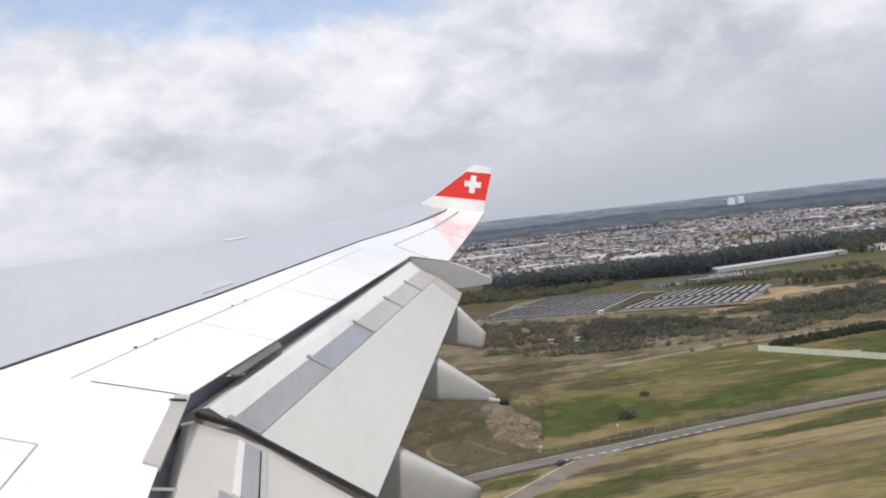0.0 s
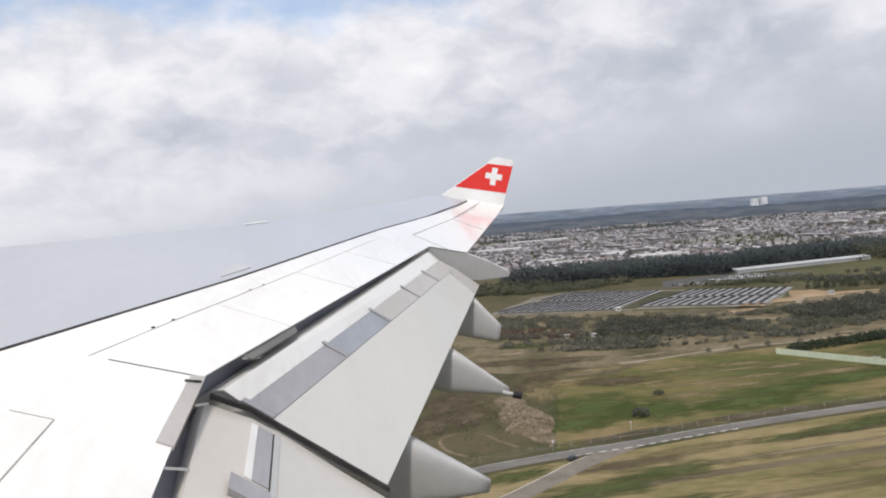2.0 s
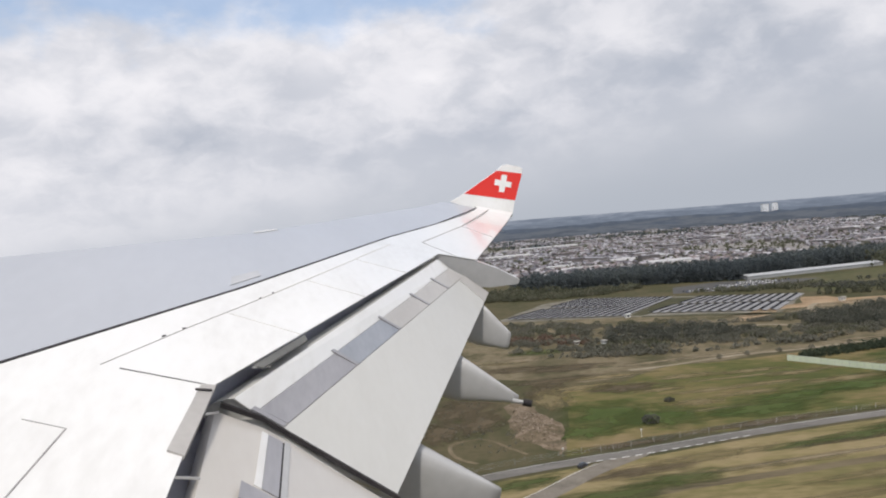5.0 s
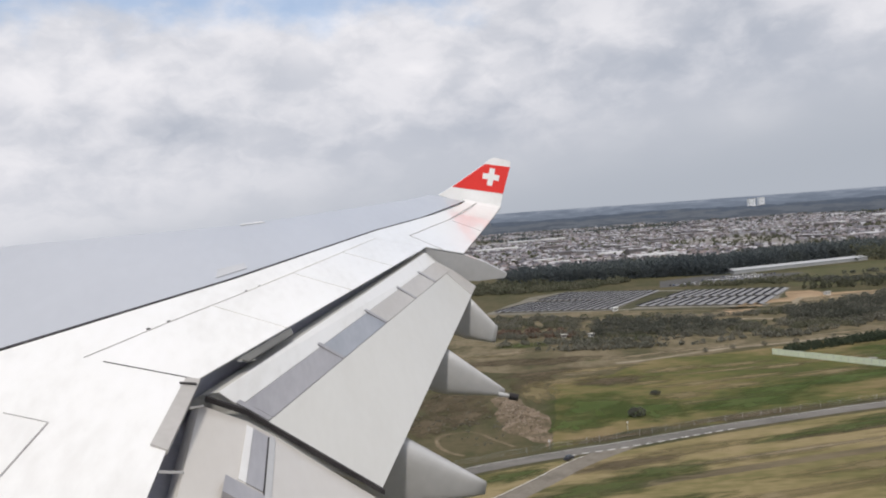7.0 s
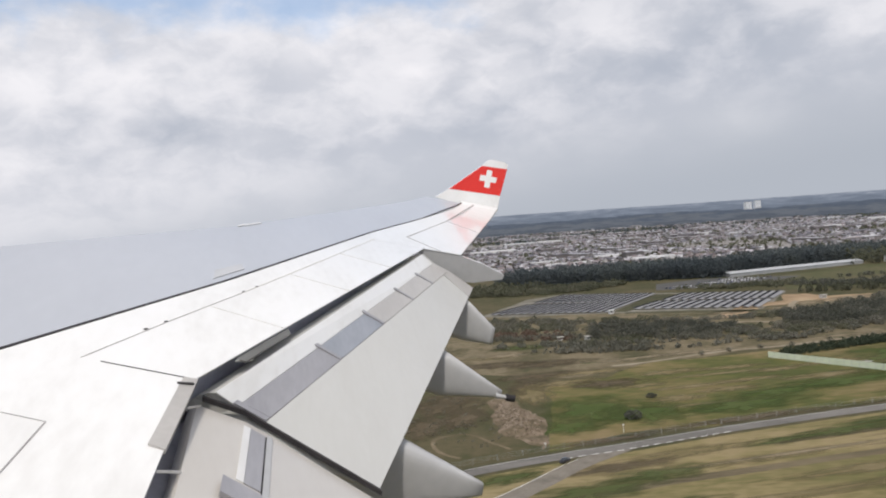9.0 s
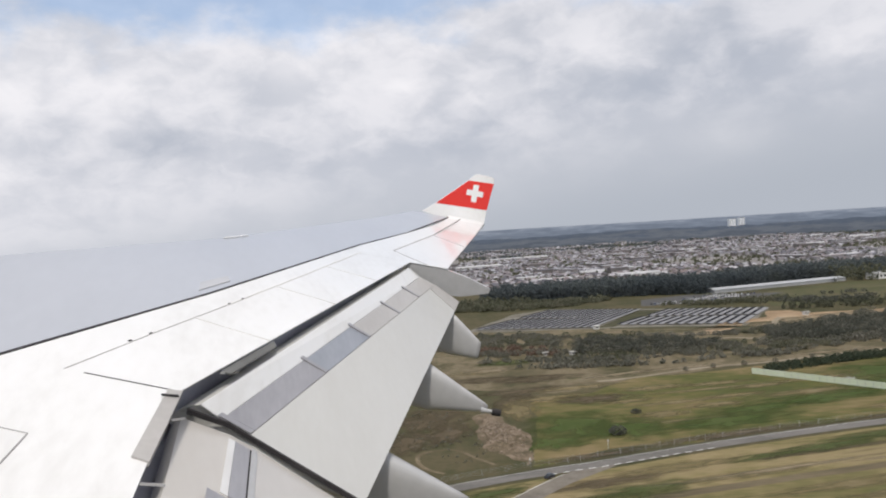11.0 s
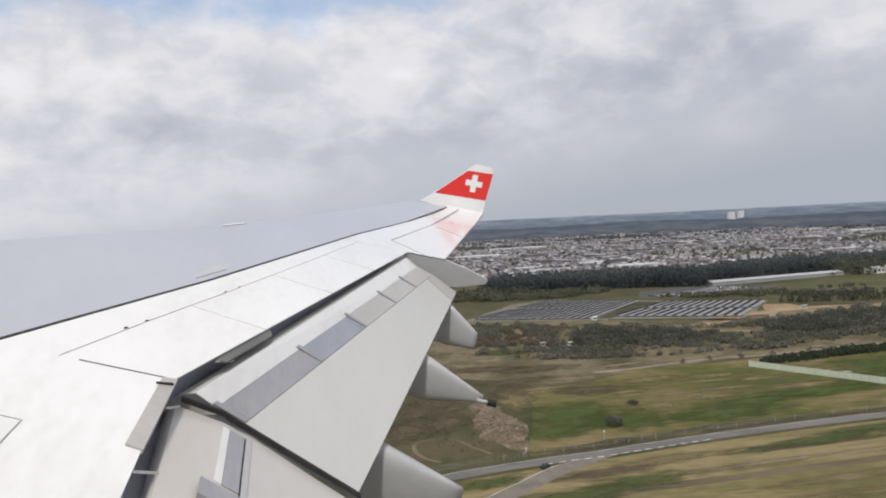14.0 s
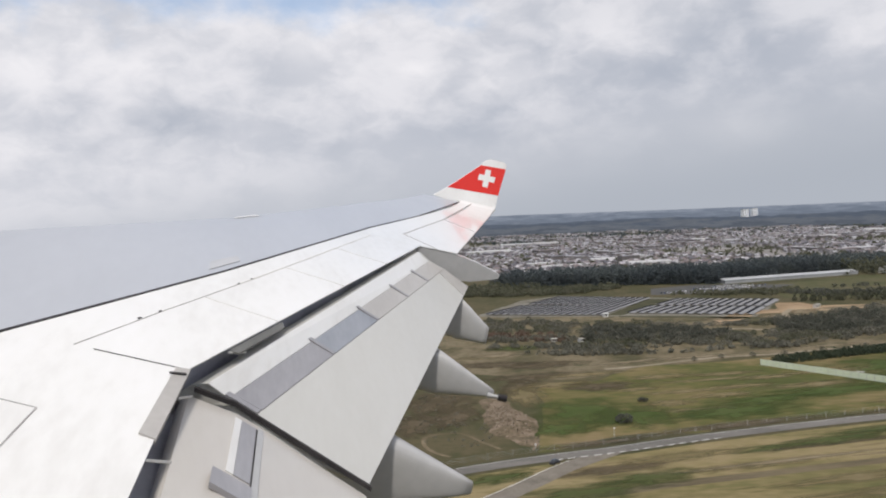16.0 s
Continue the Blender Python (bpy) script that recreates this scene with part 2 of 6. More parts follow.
BLOSSOM = material("russet_foliage", [(0.15, 0.112, 0.085), (0.225, 0.158, 0.125)], 0.1, 0.95, island=0.1)
BARK = material("bark", [(0.05, 0.04, 0.03), (0.10, 0.08, 0.06)], 1.5, 0.95)
# town walls and roofs are lightened, the roofs turned mauve, to carry distance haze
WALLS = material("house_walls", [(0.160, 0.148, 0.145), (0.220, 0.205, 0.200), (0.290, 0.276, 0.274), (0.430, 0.424, 0.425)], 0.05, 0.85, island=0.5)
ROOFS = material("house_roofs", [(0.140, 0.138, 0.158), (0.180, 0.168, 0.178), (0.230, 0.190, 0.188), (0.205, 0.200, 0.220), (0.37, 0.37, 0.39)], 0.05, 0.75, island=0.5)
# white sheet roof, greyed in its colour for distance haze
HALLROOF = material("hazed_sheet_roof", [(0.34, 0.34, 0.345), (0.52, 0.52, 0.525)], 0.02, 0.6, fine=0.4)
PALE = material("pale_wall", [(0.62, 0.62, 0.60), (0.74, 0.74, 0.72)], 0.2, 0.7)
STEEL = material("corrugated_steel", [(0.36, 0.37, 0.38), (0.46, 0.47, 0.48)], 0.15, 0.5, metal=0.2, fine=1.5)
GLASSY = material("window_glass", [(0.03, 0.035, 0.04), (0.06, 0.065, 0.075)], 0.5, 0.15)
# the panels' shade and their pale sky reflection, put into two base colours
SHADEPANEL = material("solar_cells", [(0.015, 0.015, 0.019), (0.027, 0.027, 0.033)], 0.4, 0.8, fine=4.0)
SHADEPANEL.node_tree.nodes["Principled BSDF"].inputs["Specular IOR Level"].default_value = 0.03
SHEENPANEL = material("glossy_solar_cells", [(0.180, 0.178, 0.178), (0.240, 0.238, 0.237)], 0.4, 0.5, fine=4.0)
GREENWALL = material("pale_green_panel", [(0.58, 0.64, 0.48), (0.68, 0.74, 0.58)], 0.15, 0.7, fine=1.2)
for m in (LEAF, HAZELEAF, SCRUB, THICKET, HEDGE, BLOSSOM):
    t = m.node_tree
    b = t.nodes["Principled BSDF"]
    thin = t.nodes.new("ShaderNodeBsdfTranslucent")
    t.links.new(b.inputs["Base Color"].links[0].from_socket, thin.inputs[0])
    mixer = t.nodes.new("ShaderNodeMixShader")
    mixer.inputs[0].default_value = 0.5
    t.links.new(b.outputs[0], mixer.inputs[1])
    t.links.new(thin.outputs[0], mixer.inputs[2])
    t.links.new(mixer.outputs[0], t.nodes["Material Output"].inputs[0])
POST = material("galvanised_post", [(0.30, 0.31, 0.32), (0.42, 0.43, 0.44)], 2.0, 0.5, metal=0.5)


# ---- mesh helpers ----
def mesh_object(name, verts, faces, mat, parent=None, label="", smooth=False):
    me = bpy.data.meshes.new(name)
    me.from_pydata([tuple(v) for v in verts], [], faces)
    me.update()
    if mat:
        me.materials.append(mat)
    if smooth:
        me.polygons.foreach_set("use_smooth", [True] * len(me.polygons))
    ob = new(name, me)
    if parent:
        ob.parent = parent
    if label:
        ob["label"] = label
    return ob


def part(name, bm, mat, parent, label="", smooth=False):
    bmesh.ops.recalc_face_normals(bm, faces=bm.faces)
    me = bpy.data.meshes.new(name)
    bm.to_mesh(me)
    bm.free()
    me.materials.append(mat)
    if smooth:
        me.polygons.foreach_set("use_smooth", [True] * len(me.polygons))
    ob = new(name, me)
    ob.parent = parent
    if label:
        ob["label"] = label
    return ob


def box(bm, size, m=None, taper=1.0):
    sx, sy, sz = size[0] / 2, size[1] / 2, size[2]
    m = m or Matrix()
    v = [bm.verts.new(m @ Vector(p)) for p in ((-sx, -sy, 0), (sx, -sy, 0), (sx, sy, 0), (-sx, sy, 0), (-sx * taper, -sy * taper, sz), (sx * taper, -sy * taper, sz), (sx * taper, sy * taper, sz), (-sx * taper, sy * taper, sz))]
    for f in ((3, 2, 1, 0), (4, 5, 6, 7), (0, 1, 5, 4), (1, 2, 6, 5), (2, 3, 7, 6), (3, 0, 4, 7)):
        bm.faces.new([v[i] for i in f])
    return v


def prism(top, depth, bm=None):
    """A plate: the polygon top with sides and a bottom depth below it."""
    bm = bm or bmesh.new()
    a = [bm.verts.new(p) for p in top]
    b = [bm.verts.new((p[0], p[1], p[2] - depth)) for p in top]
    bm.faces.new(a)
    bm.faces.new(list(reversed(b)))
    n = len(a)
    for i in range(n):
        bm.faces.new((a[i], b[i], b[(i + 1) % n], a[(i + 1) % n]))
    return bm


def thing(name, label, category, at=None, group="", kind=""):
    ob = new(name)
    ob.empty_display_size = 0.5
    if at is not None:
        ob.matrix_world = at if isinstance(at, Matrix) else Matrix.Translation(at)
    return tagged(ob, label, category, group, kind)


# ---- the airplane ----
# aircraft axes: x outboard, y forward, z up, seen from the cabin window at the origin
AIR = Matrix(((-0.24002, -0.93670, 0.25492, 0), (0.96550, -0.25767, -0.03773, 0), (0.10102, 0.23707, 0.96623, 90), (0, 0, 0, 1)))
airplane = thing("airplane", "white airliner with flaps down and a red winglet, in flight", "airplane", AIR)
Z0, DIH = -2.9736, 0.0986


def W(x, y, dz=0.0):
    """A point on the plane of the wing's upper side."""
    return (x, y, Z0 + DIH * x + 0.013 * max(0.0, x - 23.8) ** 2 + dz)


def lerp(a, b, t):
    return tuple(a[i] + (b[i] - a[i]) * t for i in range(len(a)))


def along(poly, x):
    for (x0, y0), (x1, y1) in zip(poly, poly[1:]):
        if x <= x1 or (x1, y1) == poly[-1]:
            return y0 + (y1 - y0) * (x - x0) / (x1 - x0)


LE = [(-1.0, 11.5), (11.65, 2.72), (15.89, -0.35), (27.05, -6.86)]
MID = [(-1.0, 6.64), (8.01, 1.74), (11.63, -0.19), (17.84, -3.26), (21.2, -5.10), (26.1, -7.56)]
REAR = [(-1.0, 0.73), (6.26, 0.14), (7.8, 0.0), (16.8, -4.22)]
OUTER = [(16.72, -5.04), (26.5, -8.98)]
xs = [-1.0, 0.35, 2, 4, 6, 8.01, 10, 11.63, 14, 15.89, 17.84, 20, 22, 24, 25.4]


def rows_mesh(name, rows, mat, label="", close=False, smooth=True, parent=None):
    """A skin through rows of points."""
    bm = bmesh.new()
    vs = [[bm.verts.new(p) for p in r] for r in rows]
    for r0, r1 in zip(vs, vs[1:]):
        n = len(r0)
        for i in range(n if close else n - 1):
            bm.faces.new((r0[i], r0[(i + 1) % n], r1[(i + 1) % n], r1[i]))
    if close:
        bm.faces.new(vs[0])
        bm.faces.new(list(reversed(vs[-1])))
    return part(name, bm, mat, parent or airplane, label, smooth)


# forward wing box with a rounded nose
rows = []
for x in xs + [26.1]:
    f, a = along(LE, x), along(MID, x)
    c = (f - a) / 4
    rows.append([W(x, a, -0.5 * c), W(x, f - 0.1, -0.45 * c), W(x, f + 0.06 * c, -0.28 * c), W(x, f + 0.05 * c, -0.10 * c), W(x, f, 0), W(x, lerp((f,), (a,), 0.5)[0], 0.004), W(x, a, 0.0)])
rows_mesh("forward_wing_skin", rows, GREYWING, "glossy grey forward wing skin", close=True, smooth=False)
# rear wing skin, painted white
rows = []
for x in sorted([v for v in xs if v < 16.8] + [6.26, 7.8, 16.79]):
    a, r = along(MID, x), along(REAR, x)
    rows.append([W(x, a - 0.03, 0), W(x, r, 0), W(x, r, -0.015), W(x, r + 0.45, -0.10), W(x, a - 0.03, -0.6)])
rows_mesh("rear_wing_skin", rows, GLOSSWHITE, "white painted rear wing skin", close=True, smooth=False)
rows = []
for x in (16.8, 17.84, 20, 22, 24, 24.7, 25.4, 25.8, 26.1, 26.5):
    a, r = along(MID, min(x, 26.1)), along(OUTER, x)
    d = 0.015 if x < 17 else 0.32
    rows.append([W(x, a - 0.03, 0), W(x, r, 0), W(x, r, -min(d, 0.03)), W(x, a - 0.03, -d)])
rows_mesh("outer_wing_skin", rows, GLOSSWHITE, "white painted outer wing skin", close=True, smooth=False)


def seam(a, b, width, mat=LINE, name="panel_joint", dz=0.006, parent=None):
    """A flush strip along the wing between two points of it."""
    d = Vector((b[0] - a[0], b[1] - a[1]))
    n = Vector((-d.y, d.x)).normalized() * width / 2
    return part(name, prism([W(a[0] + n.x, a[1] + n.y, dz), W(b[0] + n.x, b[1] + n.y, dz), W(b[0] - n.x, b[1] - n.y, dz), W(a[0] - n.x, a[1] - n.y, dz)], 0.012), mat, parent or airplane)


for (a, b) in zip(MID, MID[1:]):
    seam(a, b, 0.036 if a[0] < 15 else 0.034, SEAL, "skin_seal")
# hinge lines, spoiler gaps and access panels
HINGE = [(8.02, 1.05), (9.46, 0.38), (11.14, -0.44), (13.68, -1.64), (16.9, -3.14)]
for a, b in zip(HINGE, HINGE[1:]):
    seam(a, b, 0.006 if a[0] < 11 else 0.012, LINE if a[0] < 11 else PALELINE)
seam((7.98, 0.87), (7.8, 0.0), 0.012, SEAL)
for x in (9.78, 12.1, 14.3):
    seam((x + 0.5, along(HINGE, x + 0.5)), (x, along(REAR, x)), 0.003, PALELINE)
seam((6.67, 1.38), (6.58, 1.04), 0.006)
seam((6.58, 1.04), (5.2, 1.2), 0.011)
seam((17.86, -4.05), (21.59, -5.92), 0.026)
seam((21.59, -5.92), (26.2, -8.02), 0.03)
seam((21.59, -5.92), (20.5, -6.52), 0.018)
seam((17.86, -4.05), (16.8, -4.6), 0.02)
for x, y in ((9.08, 0.59), (9.43, 0.41), (11.17, -0.44), (11.54, -0.62)):
    bm = bmesh.new()
    box(bm, (0.065, 0.026, 0.012), Matrix.Translation(W(x, y, 0)) @ Matrix.Rotation(-0.44, 4, "Z"), 0.6)
    part("hinge_cap", bm, SEAL, airplane)

# dark cove behind the rear edge, over the flaps
rows = []
for x in (-1.0, 4, 6.26, 7.8, 10, 13, 16.84):
    r = along(REAR, x)
    rows.append([W(x, r + 0.3, -0.09), W(x, r + 0.25, -0.62), W(x, r - 0.5, -0.75), W(x, r - 0.5, -0.80), W(x, r + 0.32, -0.66)])
rows_mesh("flap_cove", rows, COVE, "shadowed flap cove", close=True, smooth=False)


def flap(name, rows, label, reach):
    """A flap lofted through stations of (front, band start, band end, trailing edge)."""
    secs = []
    rows = [tuple(lerp(p, q, k / 10) for p, q in zip(rows[0], rows[1])) for k in range(11)]
    for f0, f1, f2, te in rows:
        f0, f1, f2, te = map(Vector, (f0, f1, f2, te))
        low = f0 + Vector((0, 0.1 * reach, -0.30))
        nose = [f0 + Vector((0, y * reach, z)) for y, z in ((0.26, -0.21), (0.25, -0.14), (0.21, -0.085), (0.15, -0.042), (0.075, -0.014))]
        secs.append([f0, f1, f2, te, te + Vector((0, 0.01, -0.02)), f1 + Vector((0, 0, -0.36)), low] + nose)
    return rows_mesh(name, secs, WARMFLAP if reach < 1 else FLAP, label, close=True, smooth=False)


IN = ((8.06, -0.22, -2.385), (8.14, -0.455, -2.535), (8.165, -0.757, -2.665), (7.98, -2.02, -3.19))
OUT = ((16.62, -4.19, -1.425), (16.65, -4.47, -1.585), (16.66, -4.82, -1.70), (16.70, -5.45, -1.99))
outboard = flap("outboard_flap", [IN, OUT], "pale grey outboard flap, lowered", 1.0)


def flap_plate(name, p0, p1, q0, q1, t0, t1, mat, parent, lift=0.012, depth=0.02):
    a, b = lerp(p0, p1, t0), lerp(p0, p1, t1)
    c, d = lerp(q0, q1, t1), lerp(q0, q1, t0)
    pts = [(p[0], p[1], p[2] + lift) for p in (a, b, c, d)]
    return part(name, prism(pts, depth), mat, parent)


# the flatter front is painted white for the extra sunlight it catches
flap_plate("nose_skin", IN[0], OUT[0], lerp(IN[0], IN[1], 0.97), lerp(OUT[0], OUT[1], 0.97), 0.0, 0.985, WHITE, outboard, 0.008, 0.01)["label"] = "strip behind the nose, painted white as sunlight"
cuts = [0.0, 0.245, 0.46, 0.66, 0.83, 0.985]
for t0, t1 in zip(cuts, cuts[1:]):
    flap_plate("metal_band", IN[1], OUT[1], IN[2], OUT[2], t0 + 0.012, t1, BAND if t0 < 0.1 else BANDS[0] if t0 < 0.4 else BANDS[1], outboard)
    flap_plate("band_fence", lerp(IN[0], IN[1], 0.8), lerp(OUT[0], OUT[1], 0.8), IN[2], OUT[2], t0, t0 + 0.009, BAND, outboard, 0.022, 0.03)
IN_R = ((0.5, 0.20, -3.22), (0.5, -0.10, -3.33), (0.5, -0.35, -3.45), (0.5, -1.5, -3.95))
IN_K = ((7.93, -0.06, -2.49), (8.0, -0.55, -2.63), (8.0, -0.79, -2.735), (7.82, -1.98, -3.25))
inboard = flap("inboard_flap", [IN_R, IN_K], "pale inboard flap beside the body, lowered", 0.35)
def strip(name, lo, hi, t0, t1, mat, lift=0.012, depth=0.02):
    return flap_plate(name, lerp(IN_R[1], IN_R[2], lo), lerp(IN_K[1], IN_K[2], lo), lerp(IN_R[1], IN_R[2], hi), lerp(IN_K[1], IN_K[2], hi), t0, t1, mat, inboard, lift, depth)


# white paint stands for the sky's reflection along this slope
strip("sky_glint_strip", -0.05, 0.24, 0.838, 0.985, WHITE)
strip("metal_band", 0.25, 0.88, 0.838, 0.985, BAND, 0.014)
strip("band_edge", 0.89, 0.95, 0.5, 0.985, SEAL, 0.012)
strip("metal_edge", 0.95, 1.2, 0.5, 0.99, FAIR, 0.02)
strip("metal_band", -0.5, 0.95, 0.785, 0.822, BAND, 0.05, 0.05)
strip("metal_band", 0.1, 0.88, 0.5, 0.775, BAND, 0.016)
for p, q in (((6.03, 0.16, -2.41), (6.55, -0.02, -2.61)), ((7.28, 0.02, -2.31), (7.86, -0.10, -2.46)), ((8.55, -0.37, -2.16), (8.92, -0.58, -2.22))):
    p, q = Vector(p), Vector(q)
    n = Vector((0.005, 0, 0))
    part("cove_rib", prism([p - n, q - n, q + n, p + n], 0.02), WHITE, airplane, "thin white rib across the slot")
# dark seal between the flaps
spine = [(7.97, -0.10, -2.405), (8.075, -0.52, -2.53), (8.09, -0.80, -2.665), (7.90, -2.03, -3.17)]
part("flap_seal", prism([(x - 0.028, y, z) for x, y, z in spine] + [(x + 0.030, y, z) for x, y, z in reversed(spine)], 0.05), SEAL, airplane, "dark rubber seal between the flaps")
# shroud door ahead of the inboard gap
part("shroud_door", prism([W(7.78, 0.105, 0.02), W(6.34, 0.262, 0.02), W(6.28, 0.125, 0.012), W(7.80, -0.03, 0.012)], 0.04), DOOR, airplane, "grey shroud door")
seam((7.60, 0.15), (7.62, 0.0), 0.03, SEAL, "door_seal", 0.034)
part("slot_lip", prism([W(8.6, -0.38, -0.03), W(9.9, -0.99, -0.03), W(9.85, -1.03, -0.08), W(8.7, -0.49, -0.08)], 0.02), LIP, airplane, "grey lip in the flap slot")


def fairing(name, x, y0, y1, z0, z1, wide, deep, blunt, lean=0.0, label="grey canoe-shaped flap track fairing"):
    """A canoe body from under the wing to a tapered tail; its ridge runs from (y0, z0) to (y1, z1)."""
    rows = []
    for t in (-1.1, -0.6, 0.0, 0.35, 0.65, 0.85, 1.0):
        k = min(1.0, 1.0 - max(0.0, t) * (1 - blunt))
        if t <= -0.6:
            k = 0.75 if t > -1 else 0.2
        y, z = y0 + (y1 - y0) * t, z0 + (z1 - z0) * max(t, 0.0) - 0.25 * max(-t, 0.0)
        w, d = wide * k / 2, deep * k
        ring = []
        for i in range(24):
            g = i / 24 * 2 * math.pi
            cx, cz = math.sin(g), math.cos(g)
            ring.append((x + lean * t + w * math.copysign(abs(cx) ** 0.4, cx), y, z - d / 2 + d / 2 * math.copysign(abs(cz) ** 0.75, cz)))
        rows.append(ring)
    return rows_mesh(name, rows, FAIR, label, close=True)


fairing("flap_fairing", 9.5, -2.48, -3.66, -3.10, -3.52, 0.56, 0.95, 0.17, -0.2)
f3 = fairing("flap_fairing", 12.85, -3.95, -4.90, -2.66, -3.10, 0.50, 0.74, 0.16, -0.4)
f2 = fairing("flap_fairing", 16.0, -5.15, -5.72, -2.16, -2.60, 0.5, 0.85, 0.42, -0.35)
bm = bmesh.new()
side = [(-4.15, -0.03), (-5.03, -0.03), (-5.6, -0.13), (-6.15, -0.29), (-6.12, -0.39), (-5.5, -0.56), (-4.6, -0.66), (-4.15, -0.60)]
a = [bm.verts.new(W(16.81, y, z)) for y, z in side]
b = [bm.verts.new(W(17.05, y, z)) for y, z in side]
bm.faces.new(a)
bm.faces.new(list(reversed(b)))
for i in range(len(side)):
    bm.faces.new((a[i], b[i], b[(i + 1) % len(side)], a[(i + 1) % len(side)]))
part("flap_end_wall", bm, FAIR, airplane, "grey end wall beside the outboard flap")
# fuel jettison pipe
bm = bmesh.new()
d = Vector((-0.06, -0.3, 0.0))
m = Matrix.Translation((12.42, -4.86, -3.20)) @ d.to_track_quat("Z", "Y").to_matrix().to_4x4()
bmesh.ops.create_cone(bm, cap_ends=True, segments=12, radius1=0.045, radius2=0.03, depth=0.2, matrix=m @ Matrix.Translation((0, 0, 0.04)))
pipe = part("jettison_pipe", bm, FAIR, f3)
bm = bmesh.new()
bmesh.ops.create_cone(bm, cap_ends=True, segments=12, radius1=0.06, radius2=0.06, depth=0.15, matrix=m @ Matrix.Translation((0, 0, 0.2)))
part("pipe_nozzle", bm, SEAL, f3, "black pipe nozzle")
# end tab of the outboard flap, access patch and a white plate painted as the nose's highlight
part("flap_end_tab", prism([(p[0], p[1], p[2] + 0.012) for p in (lerp(lerp(IN[2], OUT[2], 0.945), lerp(IN[3], OUT[3], 0.945), 0.02), OUT[2], OUT[3], lerp(IN[3], OUT[3], 0.915))], 0.03), BANDS[1], outboard, "dull grey end plate of the flap")
part("access_patch", prism([W(11.62, -0.02, 0.012), W(12.45, -0.44, 0.012), W(12.75, -0.40, 0.012), W(12.1, -0.02, 0.012)], 0.015), material("dull_grey_patch", [(0.50, 0.505, 0.52), (0.56, 0.565, 0.58)], 0.8, 0.4, metal=0.3, space="object"), airplane, "dull grey access patch")
part("nose_glint", prism([W(15.75, -0.31, 0.02), W(16.5, -0.78, 0.02), W(16.5, -0.72, 0.02), W(15.82, -0.30, 0.02)], 0.03), WHITE, airplane)

# winglet
WX = 26.62


def G(y, z, out=0.0):
    return (WX + 0.35 * z + out, y, z)


OUTLINE = [(-6.74, -0.29), (-7.19, 0.07), (-8.29, 1.06), (-8.47, 1.265), (-8.63, 1.345), (-9.10, 1.345), (-9.24, 1.29), (-9.22, 1.12), (-9.04, 0.16), (-8.98, -0.40), (-8.2, -0.40), (-7.4, -0.36)]
bm = bmesh.new()
a = [bm.verts.new(G(y, z)) for y, z in OUTLINE]
b = [bm.verts.new(G(y, z, 0.09)) for y, z in OUTLINE]
bm.faces.new(a)
bm.faces.new(list(reversed(b)))
for i in range(len(a)):
    bm.faces.new((a[i], b[i], b[(i + 1) % len(a)], a[(i + 1) % len(a)]))
winglet = part("winglet", bm, WHITE, airplane, "upturned white winglet with a red field and white cross")


def decal(name, pts, mat, off, parent):
    bm = bmesh.new()
    a = [bm.verts.new(G(y, z, -off)) for y, z in pts]
    b = [bm.verts.new(G(y, z, -off + 0.004)) for y, z in pts]
    bm.faces.new(a)
    bm.faces.new(list(reversed(b)))
    for i in range(len(a)):
        bm.faces.new((a[i], b[i], b[(i + 1) % len(a)], a[(i + 1) % len(a)]))
    return part(name, bm, mat, parent)


decal("red_field", [(-7.19, 0.07), (-8.29, 1.06), (-9.22, 1.12), (-9.04, 0.16)], RED, 0.008, winglet)
c, u, v = Vector((-8.55, 0.655)), Vector((-0.985, 0.02)).normalized(), Vector((-0.10, 0.98)).normalized()
arm, half = 0.305, 0.1
cross = [(-half, arm), (half, arm), (half, half), (arm, half), (arm, -half), (half, -half), (half, -arm), (-half, -arm), (-half, -half), (-arm, -half), (-arm, half), (-half, half)]
decal("white_cross", [tuple(c + u * p + v * q) for p, q in cross], WHITE, 0.014, winglet)
# blend from the wing into the winglet, and wicks on the edge
rows_mesh("winglet_root", [[W(25.9, along(MID, 25.9), 0.0), W(25.9, along(OUTER, 25.9), 0.0), W(25.9, along(OUTER, 25.9), -0.06), W(25.9, along(MID, 25.9), -0.2)], [W(26.3, -7.62, 0.01), W(26.3, -8.92, 0.01), W(26.3, -8.92, -0.05), W(26.3, -7.62, -0.2)], [G(-7.62, -0.30), G(-8.98, -0.34), G(-8.98, -0.44, 0.1), G(-7.62, -0.44, 0.1)]], WHITE, "", close=True, smooth=False)
for i in range(3):
    x = 25.2 - 1.6 * i
    bm = bmesh.new()
    box(bm, (0.012, 0.12, 0.01), Matrix.Translation(W(x, along(OUTER, x) - 0.05, -0.012)))
    part("static_wick", bm, DOOR, airplane)

# body of the airplane with the window beside the seat
bm = bmesh.new()
cx, cz, R = -2.48, -0.35, 2.82
ys, panes = [-0.46, 0.24], [True]
while ys[-1] < 11:
    ys += [ys[-1] + 0.30, ys[-1] + 0.54]
    panes += [False, True]
ys, panes = ys + [12.0], panes + [False]
while ys[0] > -8:
    ys = [ys[0] - 0.54, ys[0] - 0.30] + ys
    panes = [True, False] + panes
ys, panes = [-9.0] + ys, [False] + panes
angs = [math.asin((h - cz) / R) for h in (-0.2, 0.2)]
across = [math.pi - g for g in reversed(angs)]
ring = [angs[0], angs[1]] + [angs[1] + (across[0] - angs[1]) * i / 16 for i in range(1, 16)] + across + [across[1] + (2 * math.pi + angs[0] - across[1]) * i / 18 for i in range(1, 18)]
n = len(ring)
